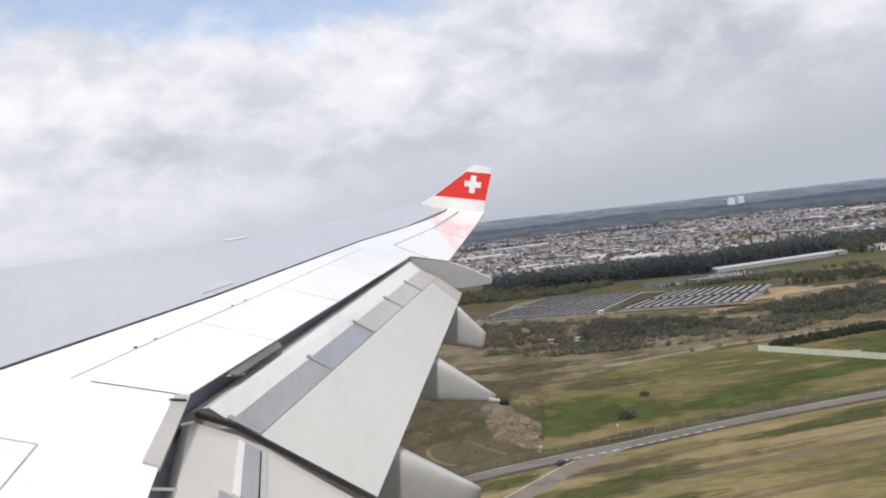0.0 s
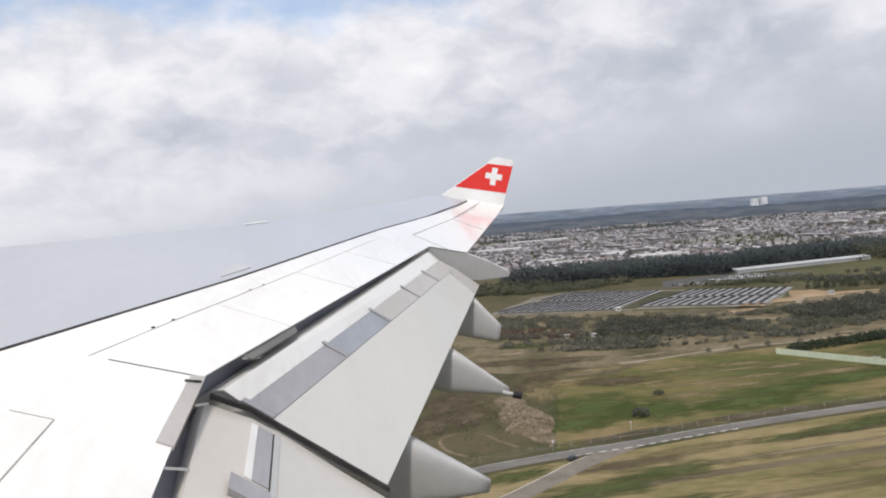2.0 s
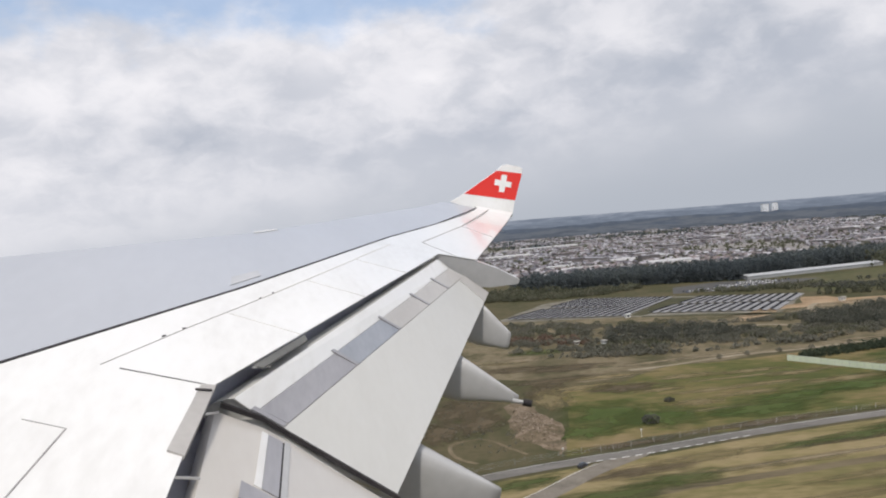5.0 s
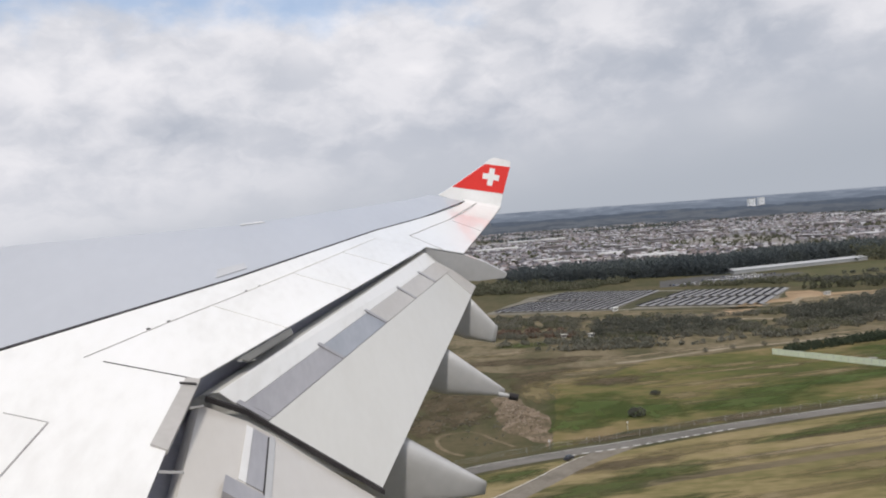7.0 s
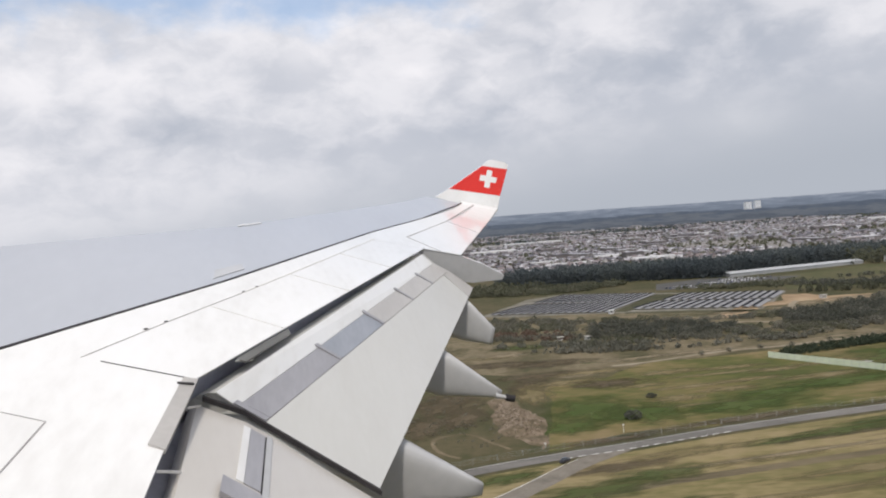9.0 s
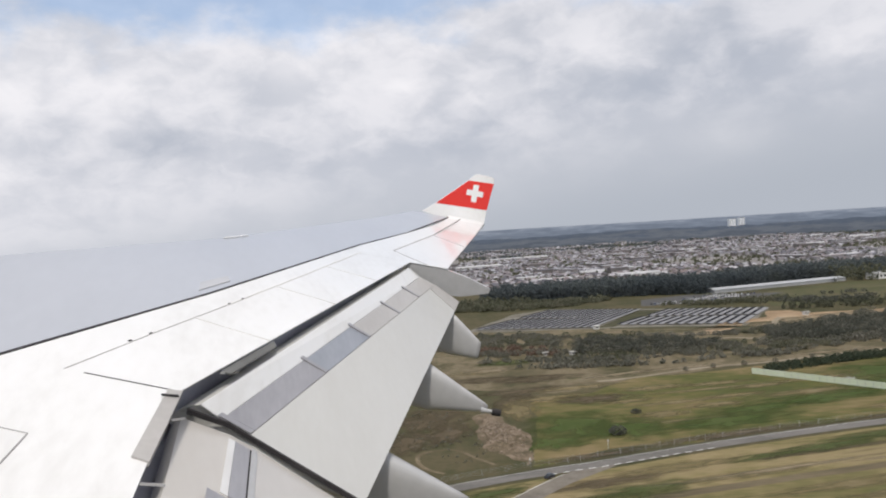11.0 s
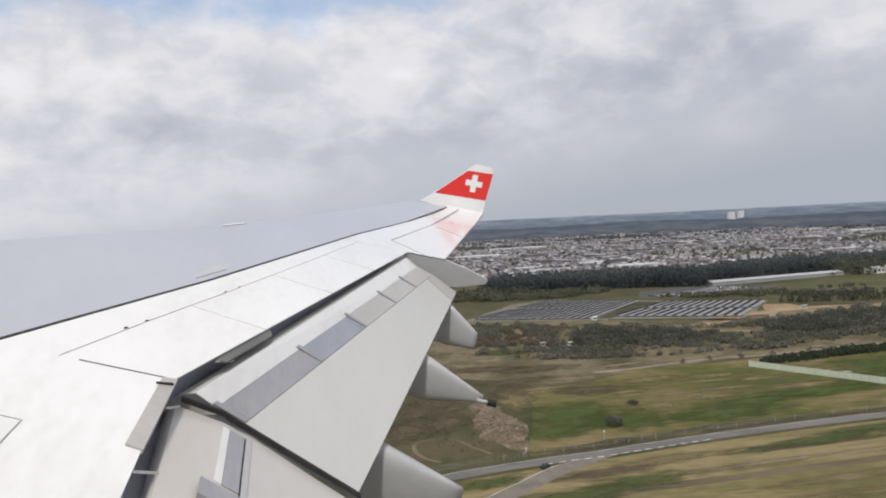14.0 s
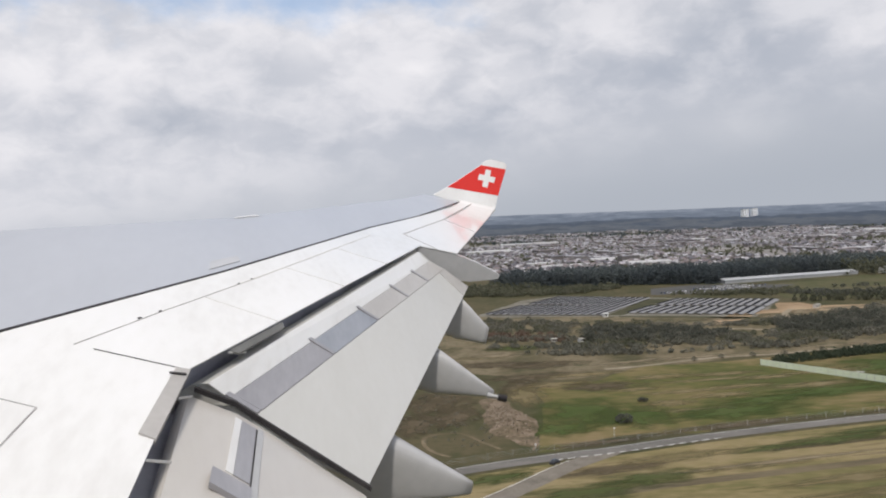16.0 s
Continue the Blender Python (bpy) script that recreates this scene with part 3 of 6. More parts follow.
grid = [[[bm.verts.new((cx + (R - t) * math.cos(g), y, cz + (R - t) * math.sin(g))) for g in ring] for y in ys] for t in (0, 0.12)]
holes = (0, 17)
for layer in grid:
    for j in range(len(ys) - 1):
        for i in range(n):
            if not (i in holes and panes[j]):
                bm.faces.new((layer[j][i], layer[j][(i + 1) % n], layer[j + 1][(i + 1) % n], layer[j + 1][i]))
for j in (0, len(ys) - 1):
    bm.faces.new(grid[0][j])
    bm.faces.new(grid[1][j])
for j in range(len(ys) - 1):
    for i in holes:
        if panes[j]:
            loop = [(j, i), (j, i + 1), (j + 1, i + 1), (j + 1, i)]
            for (p, q), (r, s_) in zip(loop, loop[1:] + loop[:1]):
                bm.faces.new((grid[0][p][q], grid[0][r][s_], grid[1][r][s_], grid[1][p][q]))
part("fuselage", bm, CABIN, airplane, "white body with a cabin window")

# rounded rim of the cabin window, in the lining
bm = bmesh.new()


def rim(y0, y1, z0, z1, r, x, n=8):
    pts = []
    for cy, cz, g0 in ((y1 - r, z1 - r, 0), (y0 + r, z1 - r, 90), (y0 + r, z0 + r, 180), (y1 - r, z0 + r, 270)):
        for k in range(n + 1):
            g = radians(g0 + 90 * k / n)
            pts.append((x, cy + r * math.cos(g), cz + r * math.sin(g)))
    return pts


loops = [[bm.verts.new(p) for p in rim(*q)] for q in ((-0.46, 0.24, -0.20, 0.20, 0.02, 0.212), (-0.345, 0.086, -0.185, 0.185, 0.09, 0.205), (-0.40, 0.0950, -0.19, 0.19, 0.09, 0.30), (-0.45, 0.22, -0.195, 0.195, 0.05, 0.305))]
for p, q in zip(loops, loops[1:]):
    for k in range(len(p)):
        bm.faces.new((p[k], p[(k + 1) % len(p)], q[(k + 1) % len(q)], q[k]))
part("window_rim", bm, CABIN, airplane, "grey rounded window rim", True)

# ---- ground ----
bm = bmesh.new()
bmesh.ops.create_grid(bm, x_segments=50, y_segments=50, size=5600)
me = bpy.data.meshes.new("ground")
bm.to_mesh(me)
bm.free()
me.materials.append(GROUND)
ground = tagged(new("ground", me), "flat grassland with dry and green patches", "ground", kind="structure")


def flat(name, pts, mat, z, label="", category="", width=None, kind="structure"):
    """A thin sheet on the ground: a polygon, or a strip of that width along a line."""
    bm = bmesh.new()
    if width is None:
        bm.faces.new([bm.verts.new((x, y, z)) for x, y in pts])
    else:
        left, right = [], []
        for i, p in enumerate(pts):
            a, b = Vector(pts[max(0, i - 1)]), Vector(pts[min(len(pts) - 1, i + 1)])
            n = Vector((-(b - a).y, (b - a).x)).normalized() * width / 2
            left.append(bm.verts.new((p[0] + n.x, p[1] + n.y, z)))
            right.append(bm.verts.new((p[0] - n.x, p[1] - n.y, z)))
        for i in range(len(pts) - 1):
            bm.faces.new((left[i], right[i], right[i + 1], left[i + 1]))
    for f in bm.faces:
        f.normal_update()
        if f.normal.z < 0:
            f.normal_flip()
    me = bpy.data.meshes.new(name)
    bm.to_mesh(me)
    bm.free()
    me.materials.append(mat)
    return tagged(new(name, me), label, category, kind=kind)


def wobble(pts, amount, step=14.0, seed=1):
    """The polygon with an uneven outline."""
    out = []
    for i, p in enumerate(pts):
        q = pts[(i + 1) % len(pts)]
        n = max(1, int(math.dist(p, q) / step))
        for k in range(n):
            x, y = p[0] + (q[0] - p[0]) * k / n, p[1] + (q[1] - p[1]) * k / n
            v = noise.noise_vector((x * 0.03, y * 0.03, seed * 7.3))
            out.append((x + v.x * amount, y + v.y * amount))
    return out


def smooth_line(pts, n=8):
    out = []
    for i in range(len(pts) - 1):
        p0, p1, p2, p3 = (Vector(pts[max(0, min(len(pts) - 1, i + k))]) for k in (-1, 0, 1, 2))
        for k in range(n):
            t = k / n
            out.append(tuple(0.5 * (2 * p1 + (p2 - p0) * t + (2 * p0 - 5 * p1 + 4 * p2 - p3) * t * t + (3 * p1 - p0 - 3 * p2 + p3) * t ** 3)))
    return out + [tuple(pts[-1])]


# airfield grass, fields and bare earth
ROAD = smooth_line([(-260, 120), (-130, 205), (-60, 247), (-22, 266), (4, 283), (40, 295.5), (63, 301.5), (110, 316), (180, 332.5), (240, 340), (320, 340), (420, 328), (520, 314), (700, 318), (930, 326), (1180, 330)])
flat("airfield_grass", [(x, y - 7) for x, y in ROAD] + [(1180, 40), (300, 40), (-260, 40)], DRY, 0.025, "dry mown airfield grass beside the road", "grass")
flat("meadow", wobble([(36, 306), (110, 326), (180, 342), (300, 356), (430, 345), (470, 520), (330, 508), (207, 480), (120, 458), (60, 430), (44, 404), (34, 350)], 13, 6, seed=2), LUSH, 0.03, "green meadow with straw-coloured patches", "meadow")
def soft_patch(name, label, x, y, w, d, turn, stops, seed, strength=0.9):
    """A worn patch of ground that thins out towards an uneven edge."""
    m = material(name, stops, 0.06, 0.95, fine=0.5)
    t = m.node_tree
    co = t.nodes.new("ShaderNodeTexCoord")
    ln = t.nodes.new("ShaderNodeVectorMath")
    ln.operation = "LENGTH"
    t.links.new(co.outputs["Object"], ln.inputs[0])
    nz = t.nodes.new("ShaderNodeTexNoise")
    nz.inputs["Scale"].default_value, nz.inputs["Detail"].default_value = 2.2 + seed * 0.13, 7
    t.links.new(co.outputs["Object"], nz.inputs["Vector"])
    add = t.nodes.new("ShaderNodeMath")
    add.operation = "MULTIPLY_ADD"
    add.inputs[1].default_value = 1.5
    t.links.new(nz.outputs[0], add.inputs[0])
    t.links.new(ln.outputs["Value"], add.inputs[2])
    mr = t.nodes.new("ShaderNodeMapRange")
    mr.inputs[1].default_value, mr.inputs[2].default_value, mr.inputs[3].default_value, mr.inputs[4].default_value = 1.0, 1.55, strength, 0.0
    t.links.new(add.outputs[0], mr.inputs[0])
    clear_ = t.nodes.new("ShaderNodeBsdfTransparent")
    mixer = t.nodes.new("ShaderNodeMixShader")
    t.links.new(mr.outputs[0], mixer.inputs[0])
    t.links.new(clear_.outputs[0], mixer.inputs[1])
    t.links.new(t.nodes["Principled BSDF"].outputs[0], mixer.inputs[2])
    t.links.new(mixer.outputs[0], t.nodes["Material Output"].inputs[0])
    ob = mesh_object(name, [(-1, -1, 0), (1, -1, 0), (1, 1, 0), (-1, 1, 0)], [(0, 1, 2, 3)], m)
    ob.matrix_world = pose(x, y, 0.060 + 0.002 * seed, 0, 0, turn) @ Matrix.Diagonal((w, d, 1, 1))
    return tagged(ob, label, "ground patch", kind="structure")


STRAW = [(0.115, 0.10, 0.045), (0.165, 0.135, 0.072), (0.215, 0.175, 0.105)]
MOSS = [(0.050, 0.066, 0.022), (0.066, 0.080, 0.029), (0.090, 0.092, 0.040)]
LUSHGREEN = [(0.047, 0.068, 0.019), (0.060, 0.083, 0.024), (0.080, 0.096, 0.034)]
BROWN = [(0.06, 0.05, 0.03), (0.09, 0.072, 0.045), (0.125, 0.10, 0.066)]
PALEEARTH = [(0.13, 0.11, 0.07), (0.20, 0.165, 0.11), (0.27, 0.225, 0.16)]


def patches(name, label, stops, first, spots):
    for k, (x, y, w, d, turn) in enumerate(spots):
        soft_patch(name, label, x, y, w, d, turn, stops, (first + k) % 12)


# meadow and bank
patches("lush_patch", "patch of bright spring grass", LUSHGREEN, 3, ((62, 362, 34, 34, 10), (84, 350, 30, 24, 12), (48, 335, 24, 16, 15), (128, 352, 46, 16, 12), (190, 385, 70, 14, 10), (250, 440, 60, 36, 10), (240, 412, 60, 16, 12), (150, 372, 40, 10, 10)))
# airfield side of the road
patches("straw_patch", "patch of dry straw-coloured grass", STRAW, 6, ((200, 266, 70, 14, 12), (160, 252, 60, 8, 12), (140, 262, 60, 6, 12), (215, 305, 80, 9, 12), (170, 232, 60, 9, 12), (84, 290, 40, 7, 14), (110, 278, 40, 5, 12), (100, 240, 60, 5, 12)))
# meadow and bank
patches("straw_patch", "patch of dry straw-coloured grass", STRAW, 9, ((118, 432, 30, 9, 8), (152, 433, 30, 7, 8), (104, 372, 20, 9, 6), (134, 384, 24, 7, 8), (150, 402, 30, 6, 8), (170, 420, 26, 6, 12), (96, 404, 24, 6, 5), (60, 424, 34, 8, 12), (230, 366, 60, 8, 11), (78, 446, 36, 8, 8), (40, 400, 14, 30, 0), (190, 400, 50, 8, 10), (205, 430, 40, 6, 10), (120, 395, 40, 5, 8), (140, 420, 50, 4, 8), (110, 358, 30, 4, 8), (26, 512, 26, 8, 0)))
# airfield side of the road
patches("brown_patch", "patch of trampled brown grass", BROWN, 12, ((60, 312, 34, 5, 12), (58, 279, 40, 7, 14), (150, 300, 50, 3, 12)))
# meadow and bank
patches("brown_patch", "patch of trampled brown grass", BROWN, 15, ((40, 418, 16, 30, -10), (50, 446, 40, 12, 8), (80, 414, 32, 14, 2), (-4, 392, 24, 34, -10), (4, 362, 16, 26, -10), (-14, 350, 18, 26, 0), (60, 480, 40, 16, 8), (30, 486, 40, 14, 0), (120, 330, 60, 6, 13), (200, 344, 70, 6, 12)))
# airfield side of the road
patches("bare_patch", "patch of bare pale earth", PALEEARTH, 18, ((120, 281, 70, 2.2, 12), (190, 292, 70, 2.2, 11)))
# meadow and bank
patches("bare_patch", "patch of bare pale earth", PALEEARTH, 21, ((276, 652, 34, 13, 12), (302, 674, 26, 16, 30), (34, 518, 30, 10, 10), (150, 485, 46, 6, 8), (110, 478, 34, 6, 14), (250, 508, 60, 5, 8), (232, 652, 40, 14, 20), (350, 690, 60, 10, 10), (420, 600, 60, 12, 10)))
# airfield side of the road
patches("green_patch", "patch of fresh green grass", MOSS, 24, ((17, 274, 24, 8, 20), (124, 297, 30, 6, 14), (68, 268, 30, 10, 12), (42, 255, 38, 12, 14), (215, 318, 60, 6, 10), (60, 238, 30, 7, 14), (150, 305, 46, 7, 14), (180, 318, 50, 6, 12)))
# meadow and bank
patches("green_patch", "patch of fresh green grass", MOSS, 27, ((50, 545, 34, 14, 5), (110, 540, 44, 12, 5)))
TRACKSOIL = material("dry_track_soil", [(0.085, 0.070, 0.044), (0.125, 0.102, 0.066), (0.165, 0.135, 0.088)], 0.05, 0.95, bump=0.1, fine=0.4, stretch=(0.4, 1.2, 1))
flat("soil_track", wobble([(-20, 236), (51, 252), (100, 263.5), (147, 273), (300, 300), (480, 325), (480, 331), (300, 306), (147, 279), (100, 269), (51, 257.5), (-20, 241)], 1.6, 8, seed=4), TRACKSOIL, 0.055, "bare soil track across the airfield grass", "track")
flat("bank", wobble([(10, 470), (60, 432), (120, 460), (207, 490), (330, 512), (520, 540), (520, 720), (330, 690), (240, 640), (150, 690), (40, 730), (-60, 700), (-80, 520)], 8, seed=3), material("scrubby_bank", [(0.048, 0.050, 0.024), (0.080, 0.072, 0.040), (0.125, 0.105, 0.065), (0.175, 0.145, 0.096), (0.075, 0.074, 0.036)], 0.03, 0.95, bump=0.2, fine=0.22), 0.04, "scrub-covered bank of dry earth", "bank")
flat("gravel_path", smooth_line([(92, 459), (115, 464), (160, 480), (207, 486), (273, 502), (400, 522), (560, 545)]), PATHDUST, 0.08, "pale gravel path below the scrub", "path", 4.2)
flat("earthworks", wobble([(212, 618), (244, 640), (262, 668), (330, 676), (440, 690), (440, 704), (330, 706), (326, 738), (310, 740), (290, 700), (250, 680), (215, 640)], 5, 7, seed=9), ORANGEEARTH, 0.06, "bare sandy ground beside the solar farm", "bare earth")
BANKGRASS = material("dull_bank_grass", [(0.040, 0.042, 0.022), (0.060, 0.060, 0.034), (0.085, 0.078, 0.048)], 0.05, 0.95, fine=0.3)
flat("grass_strip", wobble([(150, 684), (200, 662), (262, 632), (272, 642), (206, 674), (152, 692)], 2, 8, seed=15), BANKGRASS, 0.066, "dark grassy slope below the solar panels", "grass")
flat("dirt_track", smooth_line([(170, 560), (214, 592), (240, 580), (270, 612), (282, 660), (300, 690)]), PATHDUST, 0.09, "sandy track through the scrub", "track", 5)
flat("solar_field_gravel", wobble([(30, 728), (54, 712), (140, 693), (256, 652), (325, 768), (235, 815), (131, 880), (84, 850)], 3, seed=11), material("pale_gravel", [(0.105, 0.098, 0.076), (0.16, 0.150, 0.124), (0.225, 0.212, 0.182)], 0.045, 0.95, fine=0.5), 0.05, "pale gravel under the solar panels", "gravel")
flat("grass_strip", wobble([(143, 698), (155, 694), (232, 800), (226, 812), (208, 818)], 1.5, 8, seed=14), BANKGRASS, 0.056, "dark grassy strip between the blocks of solar panels", "grass")
flat("far_meadow", wobble([(330, 780), (430, 740), (640, 800), (640, 960), (520, 985), (380, 915)], 10, seed=12), material("far_grass", [(0.052, 0.060, 0.026), (0.078, 0.078, 0.038), (0.118, 0.100, 0.060)], 0.015, 0.95, fine=0.15), 0.04, "green and brown meadow beyond the scrub", "meadow")
flat("car_park", [(222, 852), (330, 842), (400, 905), (300, 945), (240, 920)], material("dark_asphalt", [(0.07, 0.07, 0.07), (0.10, 0.098, 0.095)], 0.1, 0.9), 0.06, "asphalt car park in front of the wood", "car park")

# roads with kerb lines and dashes
flat("road", ROAD, ASPHALT, 0.10, "two-lane grey asphalt road", "road", 7.6)
BRANCH = smooth_line([(-120, 120), (-40, 205), (6, 245), (24, 263), (42, 283), (62, 300)])
flat("road", BRANCH, material("dusty_asphalt", [(0.125, 0.112, 0.094), (0.17, 0.153, 0.13), (0.21, 0.188, 0.16)], 0.15, 0.9, fine=1.2), 0.09, "dusty asphalt side road joining the main road", "road", 8.5)
flat("road_edge_line", [(x - 3.3, y + 2.6) for x, y in BRANCH[:-6]], PAINT, 0.112, "white painted edge line", "road marking", 0.25)
flat("road_edge_line", [(x - 1.2, y + 3.4) for x, y in ROAD], PAINT, 0.115, "white painted edge line", "road marking", 0.22)
flat("shoulder", [(x - 1.8, y + 5.0) for x, y in ROAD], material("dark_verge", [(0.05, 0.05, 0.03), (0.09, 0.085, 0.05)], 0.2, 0.95), 0.09, "dark verge along the road", "verge", 1.6)
dash = None
left = 0.0
for (x0, y0), (x1, y1) in zip(ROAD, ROAD[1:]):
    span = math.dist((x0, y0), (x1, y1))
    while left < span:
        x, y = x0 + (x1 - x0) * left / span, y0 + (y1 - y0) * left / span
        left += 5.2
        if not 36 < x < 106:
            continue
        if dash is None:
            bm = bmesh.new()
            box(bm, (2.9, 0.5, 0.012))
            dash = bpy.data.meshes.new("lane_dash")
            bm.to_mesh(dash)
            bm.free()
            dash.materials.append(PAINT)
        ob = tagged(new("lane_dash", dash), "white painted dash on the road", "road marking", "dashes along the road", "structure")
        ob.matrix_world = pose(x + 0.9, y - 3.3, 0.105, 0, 0, math.degrees(math.atan2(y1 - y0, x1 - x0)))
    left -= span

# distance: hazy woods and hills all round, the haze painted into glowing colours
def backdrop(radius, top, rough, stops, label, seed):
    bm = bmesh.new()
    prev = None
    for k in range(1801):
        g = k / 1800 * 2 * math.pi
        h = top + rough * noise.noise((math.cos(g) * 6, math.sin(g) * 6, seed)) + rough * 0.5 * noise.noise((math.cos(g) * 60, math.sin(g) * 60, seed + 2)) + rough * 0.22 * noise.noise((math.cos(g) * 300, math.sin(g) * 300, seed + 4))
        x, y = radius * math.sin(g), radius * math.cos(g)
        pair = [bm.verts.new((x, y, z)) for z in (-20, 20, 0.6 * top, h)]
        if prev:
            for i in range(3):
                bm.faces.new((prev[i], pair[i], pair[i + 1], prev[i + 1]))
        prev = pair
    me = bpy.data.meshes.new("backdrop")
    bm.to_mesh(me)
    bm.free()
    m = bpy.data.materials.new("hazy_distance")
    m.use_nodes = True
    t = m.node_tree
    t.nodes.clear()
    geo = t.nodes.new("ShaderNodeNewGeometry")
    sepz = t.nodes.new("ShaderNodeSeparateXYZ")
    t.links.new(geo.outputs["Position"], sepz.inputs[0])
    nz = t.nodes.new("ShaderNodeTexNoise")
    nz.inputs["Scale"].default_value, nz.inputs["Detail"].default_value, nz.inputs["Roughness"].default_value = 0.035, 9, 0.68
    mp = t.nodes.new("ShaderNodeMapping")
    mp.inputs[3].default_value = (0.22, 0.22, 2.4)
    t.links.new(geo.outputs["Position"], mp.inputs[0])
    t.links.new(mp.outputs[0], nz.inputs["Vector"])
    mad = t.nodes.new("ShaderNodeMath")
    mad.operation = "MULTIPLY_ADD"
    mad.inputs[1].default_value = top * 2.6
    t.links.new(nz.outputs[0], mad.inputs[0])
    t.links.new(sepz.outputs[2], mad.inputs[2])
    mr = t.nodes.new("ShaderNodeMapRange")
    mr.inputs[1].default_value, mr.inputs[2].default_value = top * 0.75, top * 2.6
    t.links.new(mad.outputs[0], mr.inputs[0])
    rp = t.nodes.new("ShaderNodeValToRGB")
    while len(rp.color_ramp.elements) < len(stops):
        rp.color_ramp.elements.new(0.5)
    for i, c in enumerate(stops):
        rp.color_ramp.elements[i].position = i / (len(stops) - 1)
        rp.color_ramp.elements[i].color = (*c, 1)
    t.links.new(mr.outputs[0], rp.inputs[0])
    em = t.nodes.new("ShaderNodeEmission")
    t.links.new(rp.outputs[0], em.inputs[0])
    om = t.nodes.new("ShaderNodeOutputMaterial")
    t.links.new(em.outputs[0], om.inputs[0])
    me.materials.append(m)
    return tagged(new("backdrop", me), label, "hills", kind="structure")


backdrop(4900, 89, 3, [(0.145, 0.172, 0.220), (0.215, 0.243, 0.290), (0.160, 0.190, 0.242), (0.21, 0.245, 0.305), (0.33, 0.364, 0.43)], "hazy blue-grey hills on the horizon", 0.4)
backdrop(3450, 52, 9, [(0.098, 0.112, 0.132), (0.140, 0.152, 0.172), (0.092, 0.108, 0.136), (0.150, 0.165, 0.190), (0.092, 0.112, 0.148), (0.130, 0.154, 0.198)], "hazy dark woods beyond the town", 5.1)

# ---- vegetation ----
rng = np.random.default_rng(7)


def quads_mesh(name, centres, sizes, mat, flatten=1.0):
    """Small leafy clumps, each a tilted quad of its own."""
    n = len(centres)
    a = rng.normal(size=(n, 3))
    a /= np.linalg.norm(a, axis=1)[:, None]
    b = np.cross(a, rng.normal(size=(n, 3)))
    b /= np.linalg.norm(b, axis=1)[:, None]
    s = np.asarray(sizes)[:, None]
    k = rng.uniform(0.6, 1.0, (n, 4, 1))
    corners = np.stack([a + b, a - b, -a - b, b - a], axis=1) * s[:, None] * 0.5 * k
    corners[:, :, 2] *= flatten
    v = (centres[:, None, :] + corners).reshape(-1, 3)
    me = bpy.data.meshes.new(name)
    me.vertices.add(len(v))
    me.vertices.foreach_set("co", v.ravel())
    me.loops.add(4 * n)
    me.loops.foreach_set("vertex_index", np.arange(4 * n))
    me.polygons.add(n)
    me.polygons.foreach_set("loop_start", np.arange(0, 4 * n, 4))
    me.update(calc_edges=True)
    me.materials.append(mat)
    return me


def crowns(spots, radius, height, clumps, size, base=0.15, cone=0.0):
    """Clump centres and sizes for crowns on the given ground spots."""
    n = len(spots)
    r = radius * rng.uniform(0.6, 1.35, n)
    h = height * rng.uniform(0.65, 1.25, n)
    cs, ss = [], []
    for _ in range(clumps):
        g, q, z = rng.uniform(0, 2 * np.pi, n), np.sqrt(rng.uniform(0.1, 1, n)), rng.uniform(0, 1, n)
        swell = np.where(cone > 0, 1.05 - z * cone, np.sqrt(np.clip(1 - (2 * z - 0.9) ** 2 * 0.75, 0.05, 1)))
        cs.append(np.stack([spots[:, 0] + np.cos(g) * q * r * swell, spots[:, 1] + np.sin(g) * q * r * swell, h * (base + (1 - base) * z)], axis=1))
        ss.append(size * rng.uniform(0.55, 1.35, n))
    return np.concatenate(cs), np.concatenate(ss)


def scatter(poly, count, power=0.0):
    """Random spots inside a polygon, thinned by a slow noise."""
    p = np.array(poly, float)
    lo, hi = p.min(0), p.max(0)
    out = []
    while len(out) < count:
        x, y = rng.uniform(lo, hi)
        inside = False
        for (x0, y0), (x1, y1) in zip(poly, poly[1:] + poly[:1]):
            if (y0 > y) != (y1 > y) and x < (x1 - x0) * (y - y0) / (y1 - y0) + x0:
                inside = not inside
        if inside and (power == 0 or noise.noise((x * 0.014, y * 0.028, power)) > 0.12 + 0.10 * rng.normal()):
            out.append((x, y))
    return np.array(out)


def wood(name, label, poly, count, radius, height, clumps, size, mat, base=0.1, cone=0.0, power=0.0, category="trees"):
    c, s = crowns(scatter(poly, count, power), radius, height, clumps, size, base, cone)
    return tagged(new(name, quads_mesh(name, c, s, mat)), label, category, kind="stuff")


wood("conifer_wood", "dense dark conifer wood in front of the town", [(60, 985), (102, 972), (213, 978), (324, 946), (345, 975), (510, 1050), (700, 1060), (720, 1150), (480, 1130), (360, 1060), (230, 1075), (100, 1065)], 3300, 4.4, 17, 60, 1.7, HAZELEAF, 0.0, 0.6)
wood("broadleaf_wood", "green broadleaf trees at the edge of the wood", [(-40, 930), (20, 905), (90, 905), (118, 950), (60, 985), (-60, 1000)], 150, 4.5, 9, 26, 2.2, LEAF, 0.05)
wood("thicket", "dark brush along the far edge of the meadow", [(330, 780), (420, 770), (560, 800), (600, 880), (430, 860), (340, 830)], 260, 4.5, 4.0, 40, 1.3, THICKET, 0.0, power=5.1, category="shrubs")
wood("bush_belt", "rounded green bushes between the wood and the solar farm", [(20, 905), (95, 884), (150, 892), (210, 930), (205, 972), (110, 962), (50, 945)], 230, 5.0, 4.6, 60, 1.5, LEAF, 0.0, category="shrubs")
